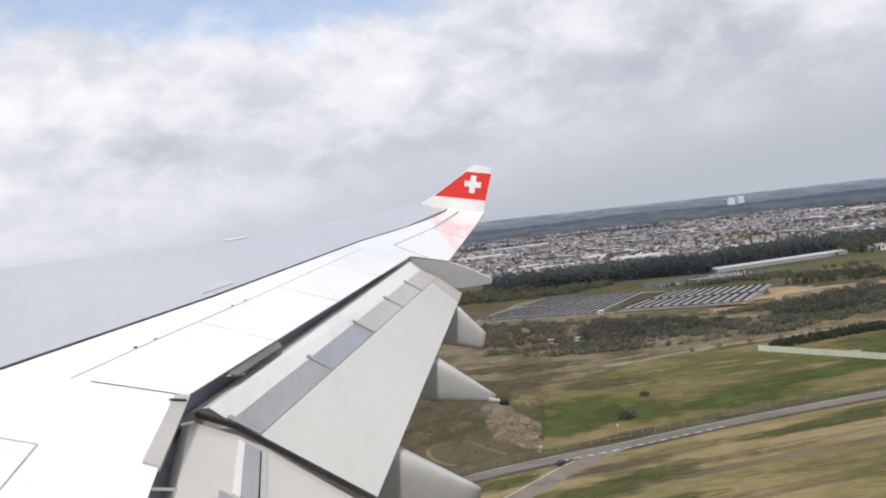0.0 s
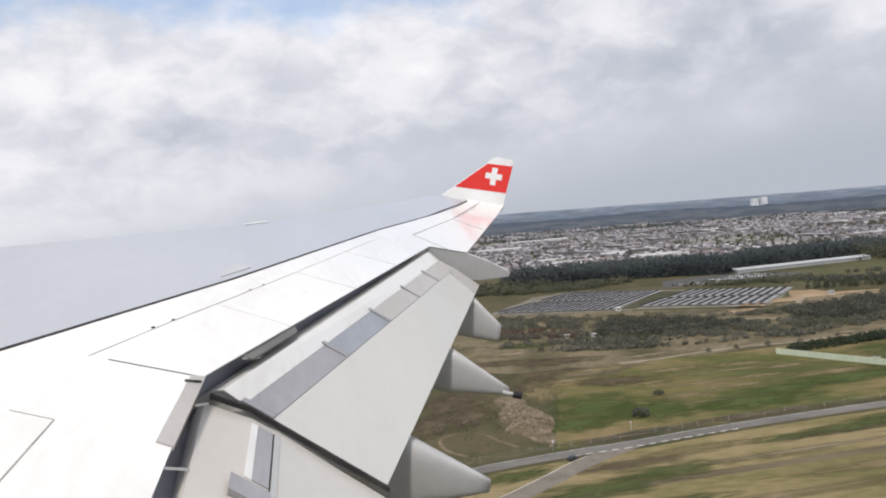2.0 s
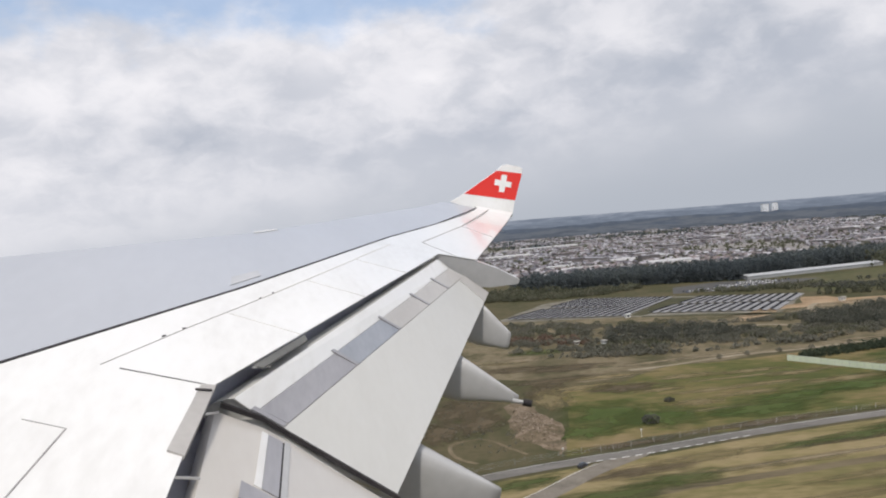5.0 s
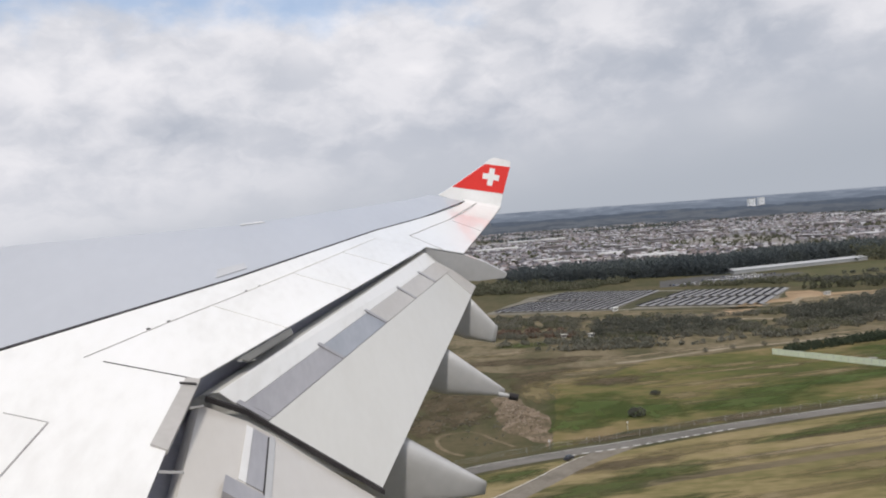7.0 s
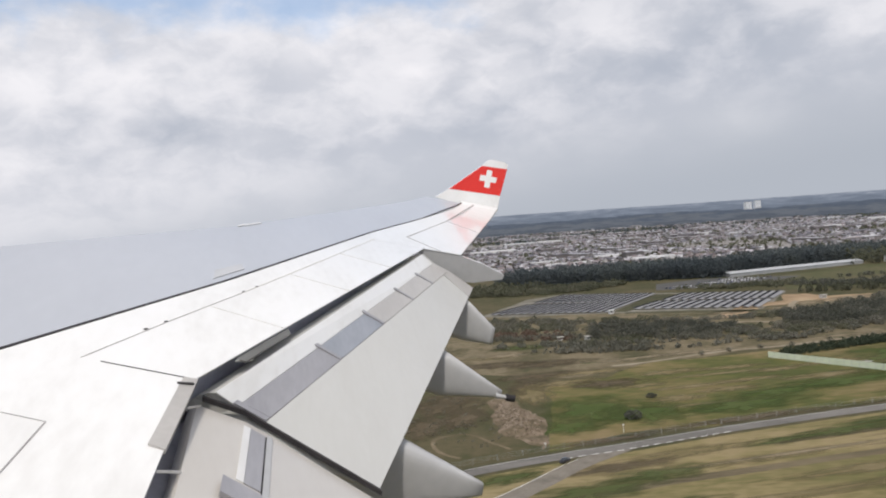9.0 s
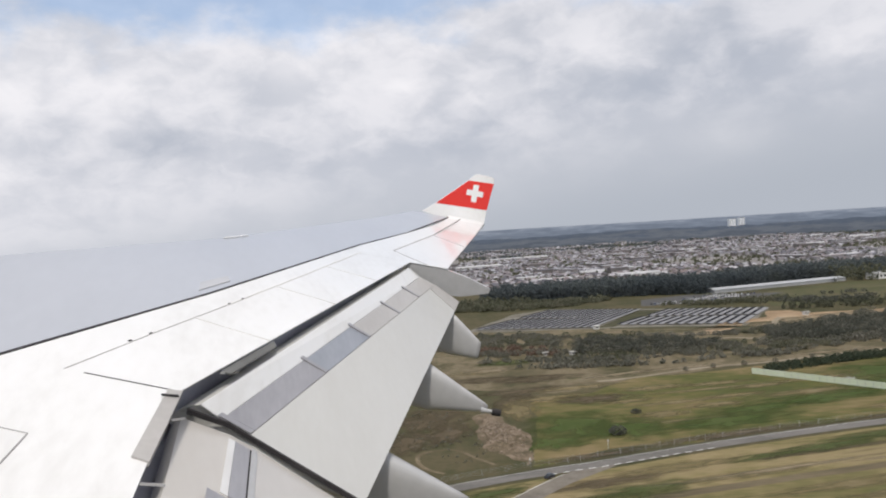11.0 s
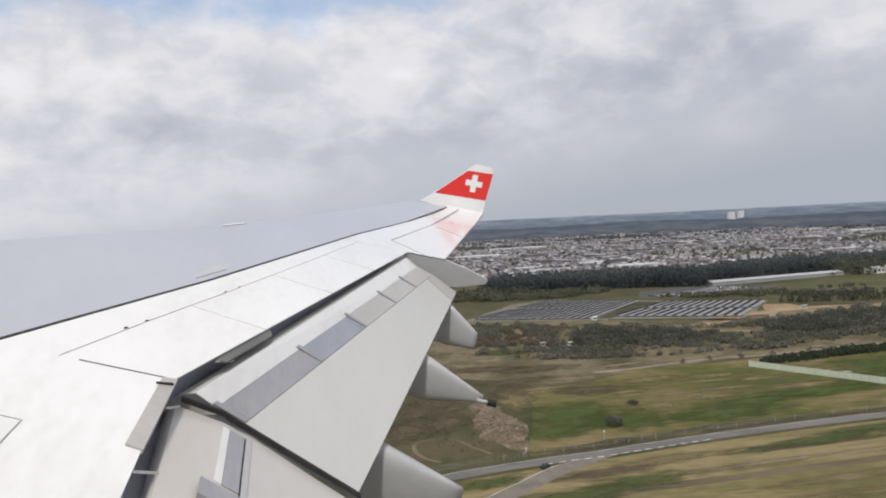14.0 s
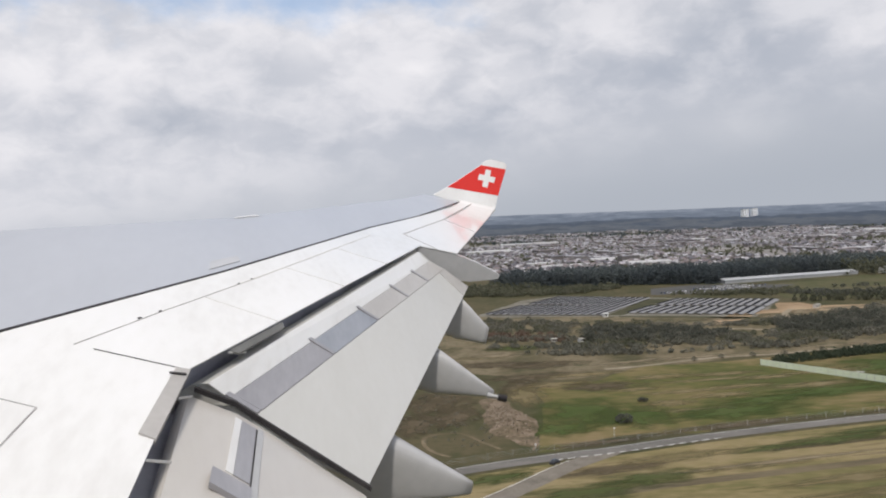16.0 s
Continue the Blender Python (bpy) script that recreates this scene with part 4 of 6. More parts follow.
wood("broadleaf_wood", "mixed green trees beside the long shed", [(500, 990), (640, 985), (820, 1060), (800, 1160), (620, 1110), (520, 1050)], 260, 4.5, 15, 24, 2.6, LEAF, 0.05)
wood("scrub", "grey-green scrub on the bank", [(60, 560), (136, 520), (190, 512), (330, 530), (520, 560), (520, 680), (328, 662), (222, 612), (137, 640), (54, 700), (0, 690), (-20, 600)], 560, 4.4, 3.2, 110, 0.8, SCRUB, 0.0, power=1.3, category="shrubs")
wood("scrub", "low green bushes along the gravel path", [(20, 540), (80, 505), (140, 500), (260, 508), (420, 530), (420, 548), (200, 520), (100, 540), (30, 575)], 260, 3.0, 2.6, 22, 1.4, SCRUB, 0.0, power=3.3, category="shrubs")
wood("thicket", "dark green thicket above the gravel path", [(236, 560), (330, 545), (470, 575), (470, 640), (340, 640), (250, 610)], 520, 4.8, 5.6, 120, 0.9, THICKET, 0.0, category="shrubs")
wood("thicket", "dark green thicket below the solar panels", [(100, 560), (170, 545), (210, 570), (160, 610), (110, 625)], 170, 4.6, 4.6, 120, 0.9, THICKET, 0.0, category="shrubs")
wood("scrub", "olive green bushes scattered over the bank", [(30, 560), (136, 505), (200, 505), (420, 540), (520, 600), (420, 660), (222, 612), (137, 650), (30, 690), (-10, 620)], 240, 3.6, 3.2, 100, 0.8, LEAF, 0.0, power=7.7, category="shrubs")
wood("russet_shrubs", "russet flowering shrubs on the bank", [(30, 585), (60, 566), (92, 560), (88, 585), (50, 612), (28, 612)], 60, 3.2, 3.0, 22, 1.5, BLOSSOM, 0.0, category="shrubs")
wood("hedge", "dark clipped hedge behind the meadow", [(186, 452), (258, 474), (360, 492), (470, 506), (470, 520), (360, 508), (258, 490), (192, 466)], 800, 2.6, 2.8, 40, 0.8, HEDGE, 0.0, category="hedge")
wood("young_conifers", "row of young conifers beyond the scrub", [(326, 742), (420, 726), (560, 745), (560, 772), (420, 748), (330, 758)], 260, 2.0, 7, 30, 1.2, LEAF, 0.0, 0.8)
wood("shrub_belt", "low shrubs between the solar farm and the car park", [(240, 838), (330, 800), (400, 860), (330, 850), (250, 856)], 150, 3, 4, 18, 1.6, LEAF, 0.0, category="shrubs")
wood("weeds", "rough weeds on the soil heap", [(-30, 330), (14, 310), (34, 340), (28, 400), (10, 430), (-30, 410)], 140, 1.0, 0.7, 14, 0.4, SCRUB, 0.0, category="weeds")
far = []
for y0, y1, count, dens in ((1230, 2200, 1900, 2.1), (2200, 3400, 2300, 3.7)):
    far.append(scatter([(-0.5 * y0, y0), (0.72 * y0, y0), (0.72 * y1, y1), (-0.5 * y1, y1)], count, dens))
c, s = crowns(np.concatenate(far), 6, 8, 12, 4.0, 0.05)
far = np.concatenate([scatter([(-0.3 * y0, y0), (0.72 * y0, y0), (0.72 * y1, y1), (-0.3 * y1, y1)], n, 9.1) for y0, y1, n in ((2500, 2900, 500), (2900, 3380, 700))])
c2, s2 = crowns(far, 14, 8, 16, 6.0, 0.0)
tagged(new("edge_woods", quads_mesh("edge_woods", c2, s2, HAZELEAF)), "woods along the far edge of the town", "woods", kind="stuff")
tagged(new("town_trees", quads_mesh("town_trees", c, s, LEAF)), "scattered trees between the houses", "trees", kind="stuff")
def tree(label, x, y, height, spread, mat, group="", category="tree"):
    """A tapered trunk with limbs and a crown of many small clumps."""
    t = thing("tree" if height > 2.5 else "bush", label, category if height > 2.5 else "bush", (x, y, 0), group)
    bm = bmesh.new()
    bmesh.ops.create_cone(bm, cap_ends=True, segments=8, radius1=height * 0.035, radius2=height * 0.012, depth=height * 0.7, matrix=Matrix.Translation((0, 0, height * 0.35)))
    for k in range(5):
        m = Matrix.Rotation(k * 1.26, 4, "Z") @ Matrix.Translation((0, 0, height * (0.3 + 0.06 * k))) @ Matrix.Rotation(0.8, 4, "X")
        bmesh.ops.create_cone(bm, cap_ends=True, segments=5, radius1=height * 0.014, radius2=height * 0.004, depth=spread * 0.9, matrix=m @ Matrix.Translation((0, 0, spread * 0.45)))
    part("trunk", bm, BARK, t)
    c, s = crowns(np.array([(0.0, 0.0)]), spread, height, 240, max(0.25, spread * 0.2), 0.08)
    crown = new("crown", quads_mesh("crown", c, s, mat))
    crown.parent = t
    return t


def small_post(name, label, category, x, y, high, bands):
    """A slim pole in short bands with a plate at its head."""
    p = thing(name, label, category, (x, y, 0))
    for k in range(bands):
        bm = bmesh.new()
        bmesh.ops.create_cone(bm, cap_ends=True, segments=8, radius1=0.09, radius2=0.09, depth=high / bands, matrix=Matrix.Translation((0, 0, high / bands * (k + 0.5))))
        part("pole_section", bm, PALE if k % 2 else POST, p)
    bm = bmesh.new()
    box(bm, (0.7, 0.08, 0.6), Matrix.Translation((0, -0.1, high - 0.5)))
    part("plate", bm, PALE, p)
    return p


small_post("marker_pole", "slim banded marker pole beside the road fence", "pole", 67, 320, 3.6, 8)
small_post("road_sign", "small white road sign at the junction", "sign", 34, 307, 2.0, 2)
rig = thing("training_rig", "low white training rig on the grass behind the fence", "training rig", pose(218, 421, 0.05, 0, 0, 12))
for nm, size, at in (("deck", (7.0, 1.0, 0.25), (0, 0, 0.4)), ("wing_beam", (1.0, 5.0, 0.2), (0.5, 0, 0.66)), ("tail_plate", (0.6, 0.2, 0.7), (-3.0, 0, 0.66)), ("leg", (0.25, 0.25, 0.4), (2.8, 0, 0)), ("leg", (0.25, 0.25, 0.4), (-2.8, 0.3, 0)), ("leg", (0.25, 0.25, 0.4), (-2.8, -0.3, 0))):
    bm = bmesh.new()
    box(bm, size, Matrix.Translation(at), 0.9)
    part(nm, bm, CONCRETE, rig)
tree("round dull brown-green bush standing in the green meadow", 76, 341, 4.0, 4.2, THICKET)
tree("small dark bush in the green meadow", 93, 377, 2.2, 2.6, THICKET)
proto = tree("small bare-looking tree beside the gravel path", 148, 474, 3.4, 1.7, SCRUB, "trees along the gravel path")
for x, y in ((166, 479), (186, 482), (206, 484), (232, 491), (262, 497), (290, 503), (322, 508), (352, 513), (385, 518)):
    copy_thing(proto, pose(x, y, 0, 0, 0, x * 37))

# ---- things on the ground ----
# rubble heap: a long uneven bank with loose stones on its crest
def bank_height(x, y):
    k = noise.fractal((x * 0.10, y * 0.10, 3), 1.0, 2.0, 5)
    u, v = (x - 27 + 0.12 * (y - 352)) / 11, (y - 352) / 44
    rim = 1 - u * u - v * v + 0.55 * noise.fractal((x * 0.05, y * 0.05, 9), 1.0, 2.0, 4)
    return max(0.0, min(1.0, rim * 1.2)) * (1.7 + 1.5 * k) - 0.12


verts, faces = [], []
nx, ny = 70, 76
for j in range(ny + 1):
    for i in range(nx + 1):
        x, y = -26 + 78 * i / nx, 290 + 120 * j / ny
        verts.append((x, y, bank_height(x, y)))
for j in range(ny):
    for i in range(nx):
        quad = (j * (nx + 1) + i, j * (nx + 1) + i + 1, (j + 1) * (nx + 1) + i + 1, (j + 1) * (nx + 1) + i)
        if max(verts[q][2] for q in quad) > -0.1:
            faces.append(quad)
RUBBLE = material("rubble", [(0.075, 0.066, 0.040), (0.11, 0.088, 0.058), (0.15, 0.118, 0.082), (0.22, 0.172, 0.13), (0.11, 0.092, 0.056)], 0.10, 0.95, bump=0.3, fine=0.6, spread=(0.38, 0.66))
tagged(mesh_object("earth_mound", verts, faces, RUBBLE, smooth=True), "brown heap of earth and rubble beside the meadow", "earth heap")
random.seed(31)
verts, faces = [], []
for _ in range(1500):
    g = random.gauss(0, 1)
    x, y = 27 + 4.5 * random.gauss(0, 1) - 0.12 * 16 * g, 352 + 16 * g
    z, r = bank_height(x, y), random.uniform(0.25, 0.8)
    if z < 0.2:
        continue
    o = len(verts)
    verts += [(x + r * random.uniform(-1, 1), y + r * random.uniform(-1, 1), z + r * random.uniform(-0.3, 0.7)) for _ in range(4)]
    faces += [(o, o + 1, o + 2), (o, o + 3, o + 1), (o + 1, o + 3, o + 2), (o, o + 2, o + 3)]
tagged(mesh_object("rubble_stones", verts, faces, material("pale_rubble_stone", [(0.17, 0.135, 0.10), (0.25, 0.20, 0.155), (0.32, 0.265, 0.21)], 0.3, 0.95, island=0.3)), "loose pale stones on the earth heap", "stones", kind="stuff")
flat("loop_path", smooth_line([(20.9, 308.2), (14.0, 319.4), (5.9, 333.4), (-4.0, 333.4), (-9.2, 327.8), (-8.4, 315.4), (-4.2, 306.7), (1.1, 301.0)]), SAND, 0.08, "pale looping path in the dry grass", "path", 1.8)

# pale green site fence of upright panels
fence = thing("site_fence", "long pale green solid fence across the meadow", "fence", (0, 0, 0))
F0, F1 = Vector((179, 453, 0)), Vector((240, 364, 0))
count = 27
run = (F1 - F0) / count
turn = math.degrees(math.atan2(run.y, run.x))
bm = bmesh.new()
box(bm, (run.length - 0.06, 0.08, 3.3))
first = part("fence_panel", bm, GREENWALL, fence)
bm = bmesh.new()
box(bm, (0.14, 0.14, 3.4))
pfirst = part("post", bm, POST, fence)
for k in range(count):
    c = F0 + run * (k + 0.5)
    ob = first if k == 0 else new("fence_panel", first.data)
    ob.parent = fence
    ob.matrix_local = pose(c.x, c.y, 0.05, 0, 0, turn)
    c = F0 + run * k
    ob = pfirst if k == 0 else new("post", pfirst.data)
    ob.parent = fence
    ob.matrix_local = pose(c.x, c.y, 0, 0, 0, turn)

# wire fence along the road
wire = thing("wire_fence", "thin wire fence on posts along the road verge", "fence", (0, 0, 0))
bm = bmesh.new()
bmesh.ops.create_cone(bm, cap_ends=True, segments=6, radius1=0.06, radius2=0.06, depth=2.4, matrix=Matrix.Translation((0, 0, 1.2)))
post_mesh = None
trail = [(x - 2.6, y + 7.5) for x, y in ROAD if -120 < x < 420]
walked = 9.0
for (x0, y0), (x1, y1) in zip(trail, trail[1:]):
    walked += math.dist((x0, y0), (x1, y1))
    if walked >= 6.0:
        walked = 0.0
        if post_mesh is None:
            ob = part("post", bm, POST, wire)
            post_mesh = ob.data
        else:
            ob = new("post", post_mesh)
            ob.parent = wire
        ob.matrix_local = pose(x0, y0, 0)
for h in (0.5, 1.1, 1.7, 2.25):
    verts, faces = [], []
    for x, y in trail:
        verts += [(x, y, h - 0.015), (x, y, h + 0.015), (x + 0.02, y - 0.03, h)]
    for i in range(len(trail) - 1):
        for k in range(3):
            a, b = 3 * i + k, 3 * i + (k + 1) % 3
            faces.append((a, b, b + 3, a + 3))
    mesh_object("wire", verts, faces, POST, wire)


def solar_row(length, label, pale, dark):
    """A tilted table on posts: a run of modules painted with sky sheen and a run painted as shade beside it."""
    row = thing("solar_panel_row", label, "solar panels", (0, 0, 0), "rows of the solar farm")
    wide, slope = pale + dark + 0.15, 10
    tilt = Matrix.Translation((0, 0, 1.1)) @ Matrix.Rotation(radians(slope), 4, "Y")
    bm = bmesh.new()
    box(bm, (wide + 0.1, length, 0.08), tilt)
    part("panel_table", bm, POST, row, "metal panel frame")
    n = max(3, int(length / 9))
    for across, at, mat, label_ in ((pale, wide / 2 - pale / 2, SHEENPANEL, "solar modules painted grey with sky sheen"), (dark, -wide / 2 + dark / 2, SHADEPANEL, "solar modules painted dark as shade")):
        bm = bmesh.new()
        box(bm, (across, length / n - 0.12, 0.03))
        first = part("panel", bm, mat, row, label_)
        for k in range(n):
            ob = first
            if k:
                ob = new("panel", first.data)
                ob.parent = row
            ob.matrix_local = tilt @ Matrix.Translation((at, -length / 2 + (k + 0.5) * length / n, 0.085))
    for k in range(3):
        for side in (-0.35 * wide, 0.35 * wide):
            hgt = 1.1 - side * math.tan(radians(slope))
            bm = bmesh.new()
            box(bm, (0.12, 0.12, hgt), Matrix.Translation((side, -length / 2 + (k + 0.5) * length / 3, 0)))
            part("post", bm, POST, row)
    return row


def block(a, b, c, d, rows_n, label, pale, dark, bands):
    """Rows across the four-cornered field a (near left), b (near right), c (far right), d (far left)."""
    a, b, c, d = map(Vector, (a, b, c, d))
    for v0, v1 in bands:
        base = None
        for k in range(rows_n):
            u = (k + 0.5) / rows_n
            p = (a + (b - a) * u).lerp(d + (c - d) * u, v0)
            q = (a + (b - a) * u).lerp(d + (c - d) * u, v1)
            m = (p + q) / 2
            turn = math.degrees(math.atan2(q.y - p.y, q.x - p.x)) - 90
            if base is None:
                base = solar_row((q - p).length, label, pale, dark)
                base.matrix_world = pose(m.x, m.y, 0.05, 0, 0, turn)
            else:
                copy_thing(base, pose(m.x, m.y, 0.05, 0, 0, turn))


block((36, 730), (141, 700), (212, 816), (128, 868), 16, "row of solar panels, part painted as shade, on a gravel field", 2.3, 2.6, ((0.02, 0.46), (0.54, 0.97)))
block((158, 702), (256, 660), (322, 764), (237, 803), 13, "row of tilted solar panels painted with pale sky sheen", 3.6, 2.6, ((0.03, 0.46), (0.54, 0.97)))

# sheds and huts
def shed(label, x, y, turn, length, depth, height, roof, wall, category="shed", windows=0):
    s = thing("long_shed" if length > 60 else "hut", label, category, pose(x, y, 0, 0, 0, turn))
    bm = bmesh.new()
    box(bm, (length, depth, height))
    body = part("wall", bm, wall, s)
    bm = bmesh.new()
    h = height + depth * 0.09
    for x0, x1 in ((-length / 2 - 0.5, length / 2 + 0.5),):
        ys = (-depth / 2 - 0.6, 0, depth / 2 + 0.6)
        zs = (height, h, height)
        top = [[bm.verts.new((xx, yy, zz + 0.35)) for yy, zz in zip(ys, zs)] for xx in (x0, x1)]
        low = [[bm.verts.new((xx, yy, zz + 0.01)) for yy, zz in zip(ys, zs)] for xx in (x0, x1)]
        for k in range(2):
            bm.faces.new((top[0][k], top[1][k], top[1][k + 1], top[0][k + 1]))
            bm.faces.new((low[0][k], low[0][k + 1], low[1][k + 1], low[1][k]))
        for k in (0, 1):
            bm.faces.new((top[k][0], top[k][1], low[k][1], low[k][0]))
            bm.faces.new((top[k][1], top[k][2], low[k][2], low[k][1]))
        for k in (0, 2):
            bm.faces.new((top[0][k], low[0][k], low[1][k], top[1][k]))
    part("roof", bm, roof, s)
    for k in range(windows):
        bm = bmesh.new()
        box(bm, (length / windows * 0.55, 0.12, height * 0.4), Matrix.Translation((-length / 2 + (k + 0.5) * length / windows, -depth / 2 - 0.02, height * 0.35)))
        part("window", bm, GLASSY, s)
    return s


shed("very long low grey shed with a pale roof beside the wood", 424, 982, 17.6, 196, 20, 3.6, STEEL, STEEL)
shed("small white hut on bare sandy ground", 325, 696, 10, 4.5, 3.5, 2.6, CONCRETE, PALE, "hut", 2)
shed("small white hut among the scrub", 96, 560, 25, 3.2, 2.6, 2.2, CONCRETE, PALE, "hut", 1)
shed("low white hut beside a path in the scrub", 78, 566, 10, 3.6, 2.4, 2.0, CONCRETE, PALE, "hut", 1)
shed("white cabin at the edge of the solar farm", 140, 690, 15, 4, 3, 2.8, PALE, PALE, "hut", 1)


# parked cars
def car(label, paint):
    c = thing("car", label, "car", (0, 0, 0), "cars in the car park")
    bm = bmesh.new()
    box(bm, (4.4, 1.75, 0.75), Matrix.Translation((0, 0, 0.32)), 0.94)
    part("body", bm, paint, c)
    bm = bmesh.new()
    box(bm, (2.5, 1.55, 0.62), Matrix.Translation((-0.2, 0, 1.07)), 0.78)
    part("cabin", bm, GLASSY, c, "dark car windows")
    bm = bmesh.new()
    box(bm, (1.8, 1.2, 0.06), Matrix.Translation((-0.2, 0, 1.69)), 0.9)
    part("roof", bm, paint, c)
    for sx in (-1.35, 1.35):
        for sy in (-0.8, 0.8):
            bm = bmesh.new()
            bmesh.ops.create_cone(bm, cap_ends=True, segments=10, radius1=0.33, radius2=0.33, depth=0.2, matrix=Matrix.Translation((sx, sy, 0.33)) @ Matrix.Rotation(math.pi / 2, 4, "X"))
            part("wheel", bm, SEAL, c)
    return c


paints = [("white parked car on the asphalt", material("white_car_paint", [(0.7, 0.7, 0.7), (0.78, 0.78, 0.78)], 1, 0.3, coat=0.5, space="object")), ("silver parked car on the asphalt", material("silver_car_paint", [(0.42, 0.43, 0.45), (0.5, 0.51, 0.53)], 1, 0.3, metal=0.5, space="object")), ("black parked car on the asphalt", material("black_car_paint", [(0.02, 0.02, 0.022), (0.04, 0.04, 0.045)], 1, 0.25, coat=0.5, space="object")), ("dark blue parked car on the asphalt", material("blue_car_paint", [(0.03, 0.05, 0.12), (0.05, 0.08, 0.18)], 1, 0.3, coat=0.5, space="object"))]
made = {}
random.seed(5)
for r in range(7):
    for k in range(15):
        if random.random() < 0.22:
            continue
        label, paint = random.choices(paints, (5, 3, 2, 1))[0]
        x, y = 236 + r * 15 + k * 3.2, 862 + r * 10.5 - k * 1.1 + random.uniform(-0.4, 0.4)
        m = pose(x, y, 0.06, 0, 0, 70 + 180 * (random.random() < 0.4))
        if label not in made:
            made[label] = car(label, paint)
            made[label].matrix_world = m
        else:
            copy_thing(made[label], m)


tagged(copy_thing(made["black parked car on the asphalt"], pose(38.5, 287.5, 0.1, 0, 0, 42)), "dark car waiting at the road junction", group="cars on the road")


# ---- airfield edge and works passed on the way ----
ORANGE = material("orange_red_paint", [(0.55, 0.09, 0.03), (0.65, 0.13, 0.05)], 0.6, 0.5)
YELLOW = material("yellow_machine_paint", [(0.50, 0.30, 0.03), (0.62, 0.38, 0.05)], 1.0, 0.5, space="object")
OCHRE = material("ochre_earth", [(0.18, 0.10, 0.05), (0.30, 0.18, 0.085), (0.40, 0.27, 0.15), (0.17, 0.14, 0.11)], 0.02, 0.95, bump=0.2, fine=0.25)
TARMAC = material("brown_tarmac", [(0.075, 0.066, 0.060), (0.105, 0.092, 0.084), (0.15, 0.13, 0.112)], 0.012, 0.9, fine=0.4)
DARKROOF = material("dark_metal_roof", [(0.035, 0.030, 0.032), (0.06, 0.052, 0.054)], 0.1, 0.6, fine=1.2)
CREAM = material("cream_membrane", [(0.62, 0.54, 0.44), (0.70, 0.63, 0.53)], 0.06, 0.6, fine=0.5)
BLUEROOF = material("pale_blue_sheet_roof", [(0.30, 0.42, 0.48), (0.40, 0.52, 0.57)], 0.2, 0.5)
MULCH = material("plastic_mulch", [(0.30, 0.30, 0.29), (0.40, 0.40, 0.39)], 0.1, 0.4, fine=0.8)
PLOUGHED = material("dark_ploughed_soil", [(0.060, 0.036, 0.028), (0.090, 0.055, 0.043)], 0.05, 0.95, bump=0.2, fine=0.8)


def frustum(bm, r0, r1, z0, z1, n=24):
    bmesh.ops.create_cone(bm, cap_ends=True, segments=n, radius1=r0, radius2=r1, depth=z1 - z0, matrix=Matrix.Translation((0, 0, (z0 + z1) / 2)))
    return bm


tower = thing("radar_tower", "orange and white banded tower with a wide flared top", "tower", (1110, 672, 0))
for k, (z0, z1, r0, r1) in enumerate(((0, 6, 6.4, 6.0), (6, 11, 6.0, 5.9), (11, 17, 5.9, 6.6), (17, 21, 6.6, 7.8), (21, 25, 7.8, 10.5), (25, 29, 10.5, 15.0))):
    part("band", frustum(bmesh.new(), r0, r1, z0, z1), ORANGE if k in (1, 3) else PALE, tower, "orange band" if k in (1, 3) else "white band")
part("platform", frustum(bmesh.new(), 15.4, 16.2, 29, 32.5), ORANGE, tower, "orange platform rim")
part("roof", frustum(bmesh.new(), 15.0, 9.0, 32.5, 34), CONCRETE, tower)


def facade(label, name, x, y, turn, w, d, storeys, bays, wall, roof, category):
    """A block with storeys of windows, balconies' slabs and a flat roof."""
    ob = thing(name, label, category, pose(x, y, 0, 0, 0, turn))
    h = storeys * 3.3
    bm = bmesh.new()
    box(bm, (w, d, h))
    part("wall", bm, wall, ob)
    bm = bmesh.new()
    box(bm, (w + 0.6, d + 0.6, 0.5), Matrix.Translation((0, 0, h)))
    part("roof", bm, roof, ob)
    pane = None
    for f in range(storeys):
        bm = bmesh.new()
        box(bm, (w + 0.4, 1.0, 0.25), Matrix.Translation((0, -d / 2 - 0.5, f * 3.3 + 0.3)))
        part("balcony_slab", bm, wall, ob)
        for k in range(bays):
            if pane is None:
                bm = bmesh.new()
                box(bm, (w / bays * 0.7, 0.12, 1.7))
                o = part("window", bm, GLASSY, ob)
                pane = o.data
            else:
                o = new("window", pane)
                o.parent = ob
            o.matrix_local = pose(-w / 2 + (k + 0.5) * w / bays, -d / 2 - 0.04, f * 3.3 + 1.0)
    for k in range(3):
        bm = bmesh.new()
        box(bm, (4.5, 3.0, 2.2), Matrix.Translation((-w * 0.3 + k * w * 0.25, 1.0, h + 0.5)))
        part("roof_plant", bm, CONCRETE, ob)
    return ob


facade("long pale building with rows of windows and a pink-grey roof", "terminal_annex", 945, 640, 6, 150, 26, 4, 30, PALE, material("pinkish_roof", [(0.20, 0.15, 0.14), (0.27, 0.21, 0.2)], 0.1, 0.8), "office building")
facade("white four-storey block with continuous balconies", "apartment_block", 832, 548, 8, 62, 15, 4, 16, PALE, CONCRETE, "apartment block")
for x, y, w, d in ((783, 470, 16, 10), (802, 466, 14, 9), (824, 472, 18, 9)):
    shed("low house with a pale blue sheet roof", x, y, 12, w, d, 4, BLUEROOF, PALE, "house", 3)
shed("long single-storey block with a pale roof", 742, 462, 3, 72, 9, 4, CONCRETE, PALE, "building", 14)
pole = thing("light_mast", "tall slim white mast beside the sports field", "mast", (952, 553, 0))
part("shaft", frustum(bmesh.new(), 0.45, 0.25, 0, 34, 10), PALE, pole)
bm = bmesh.new()
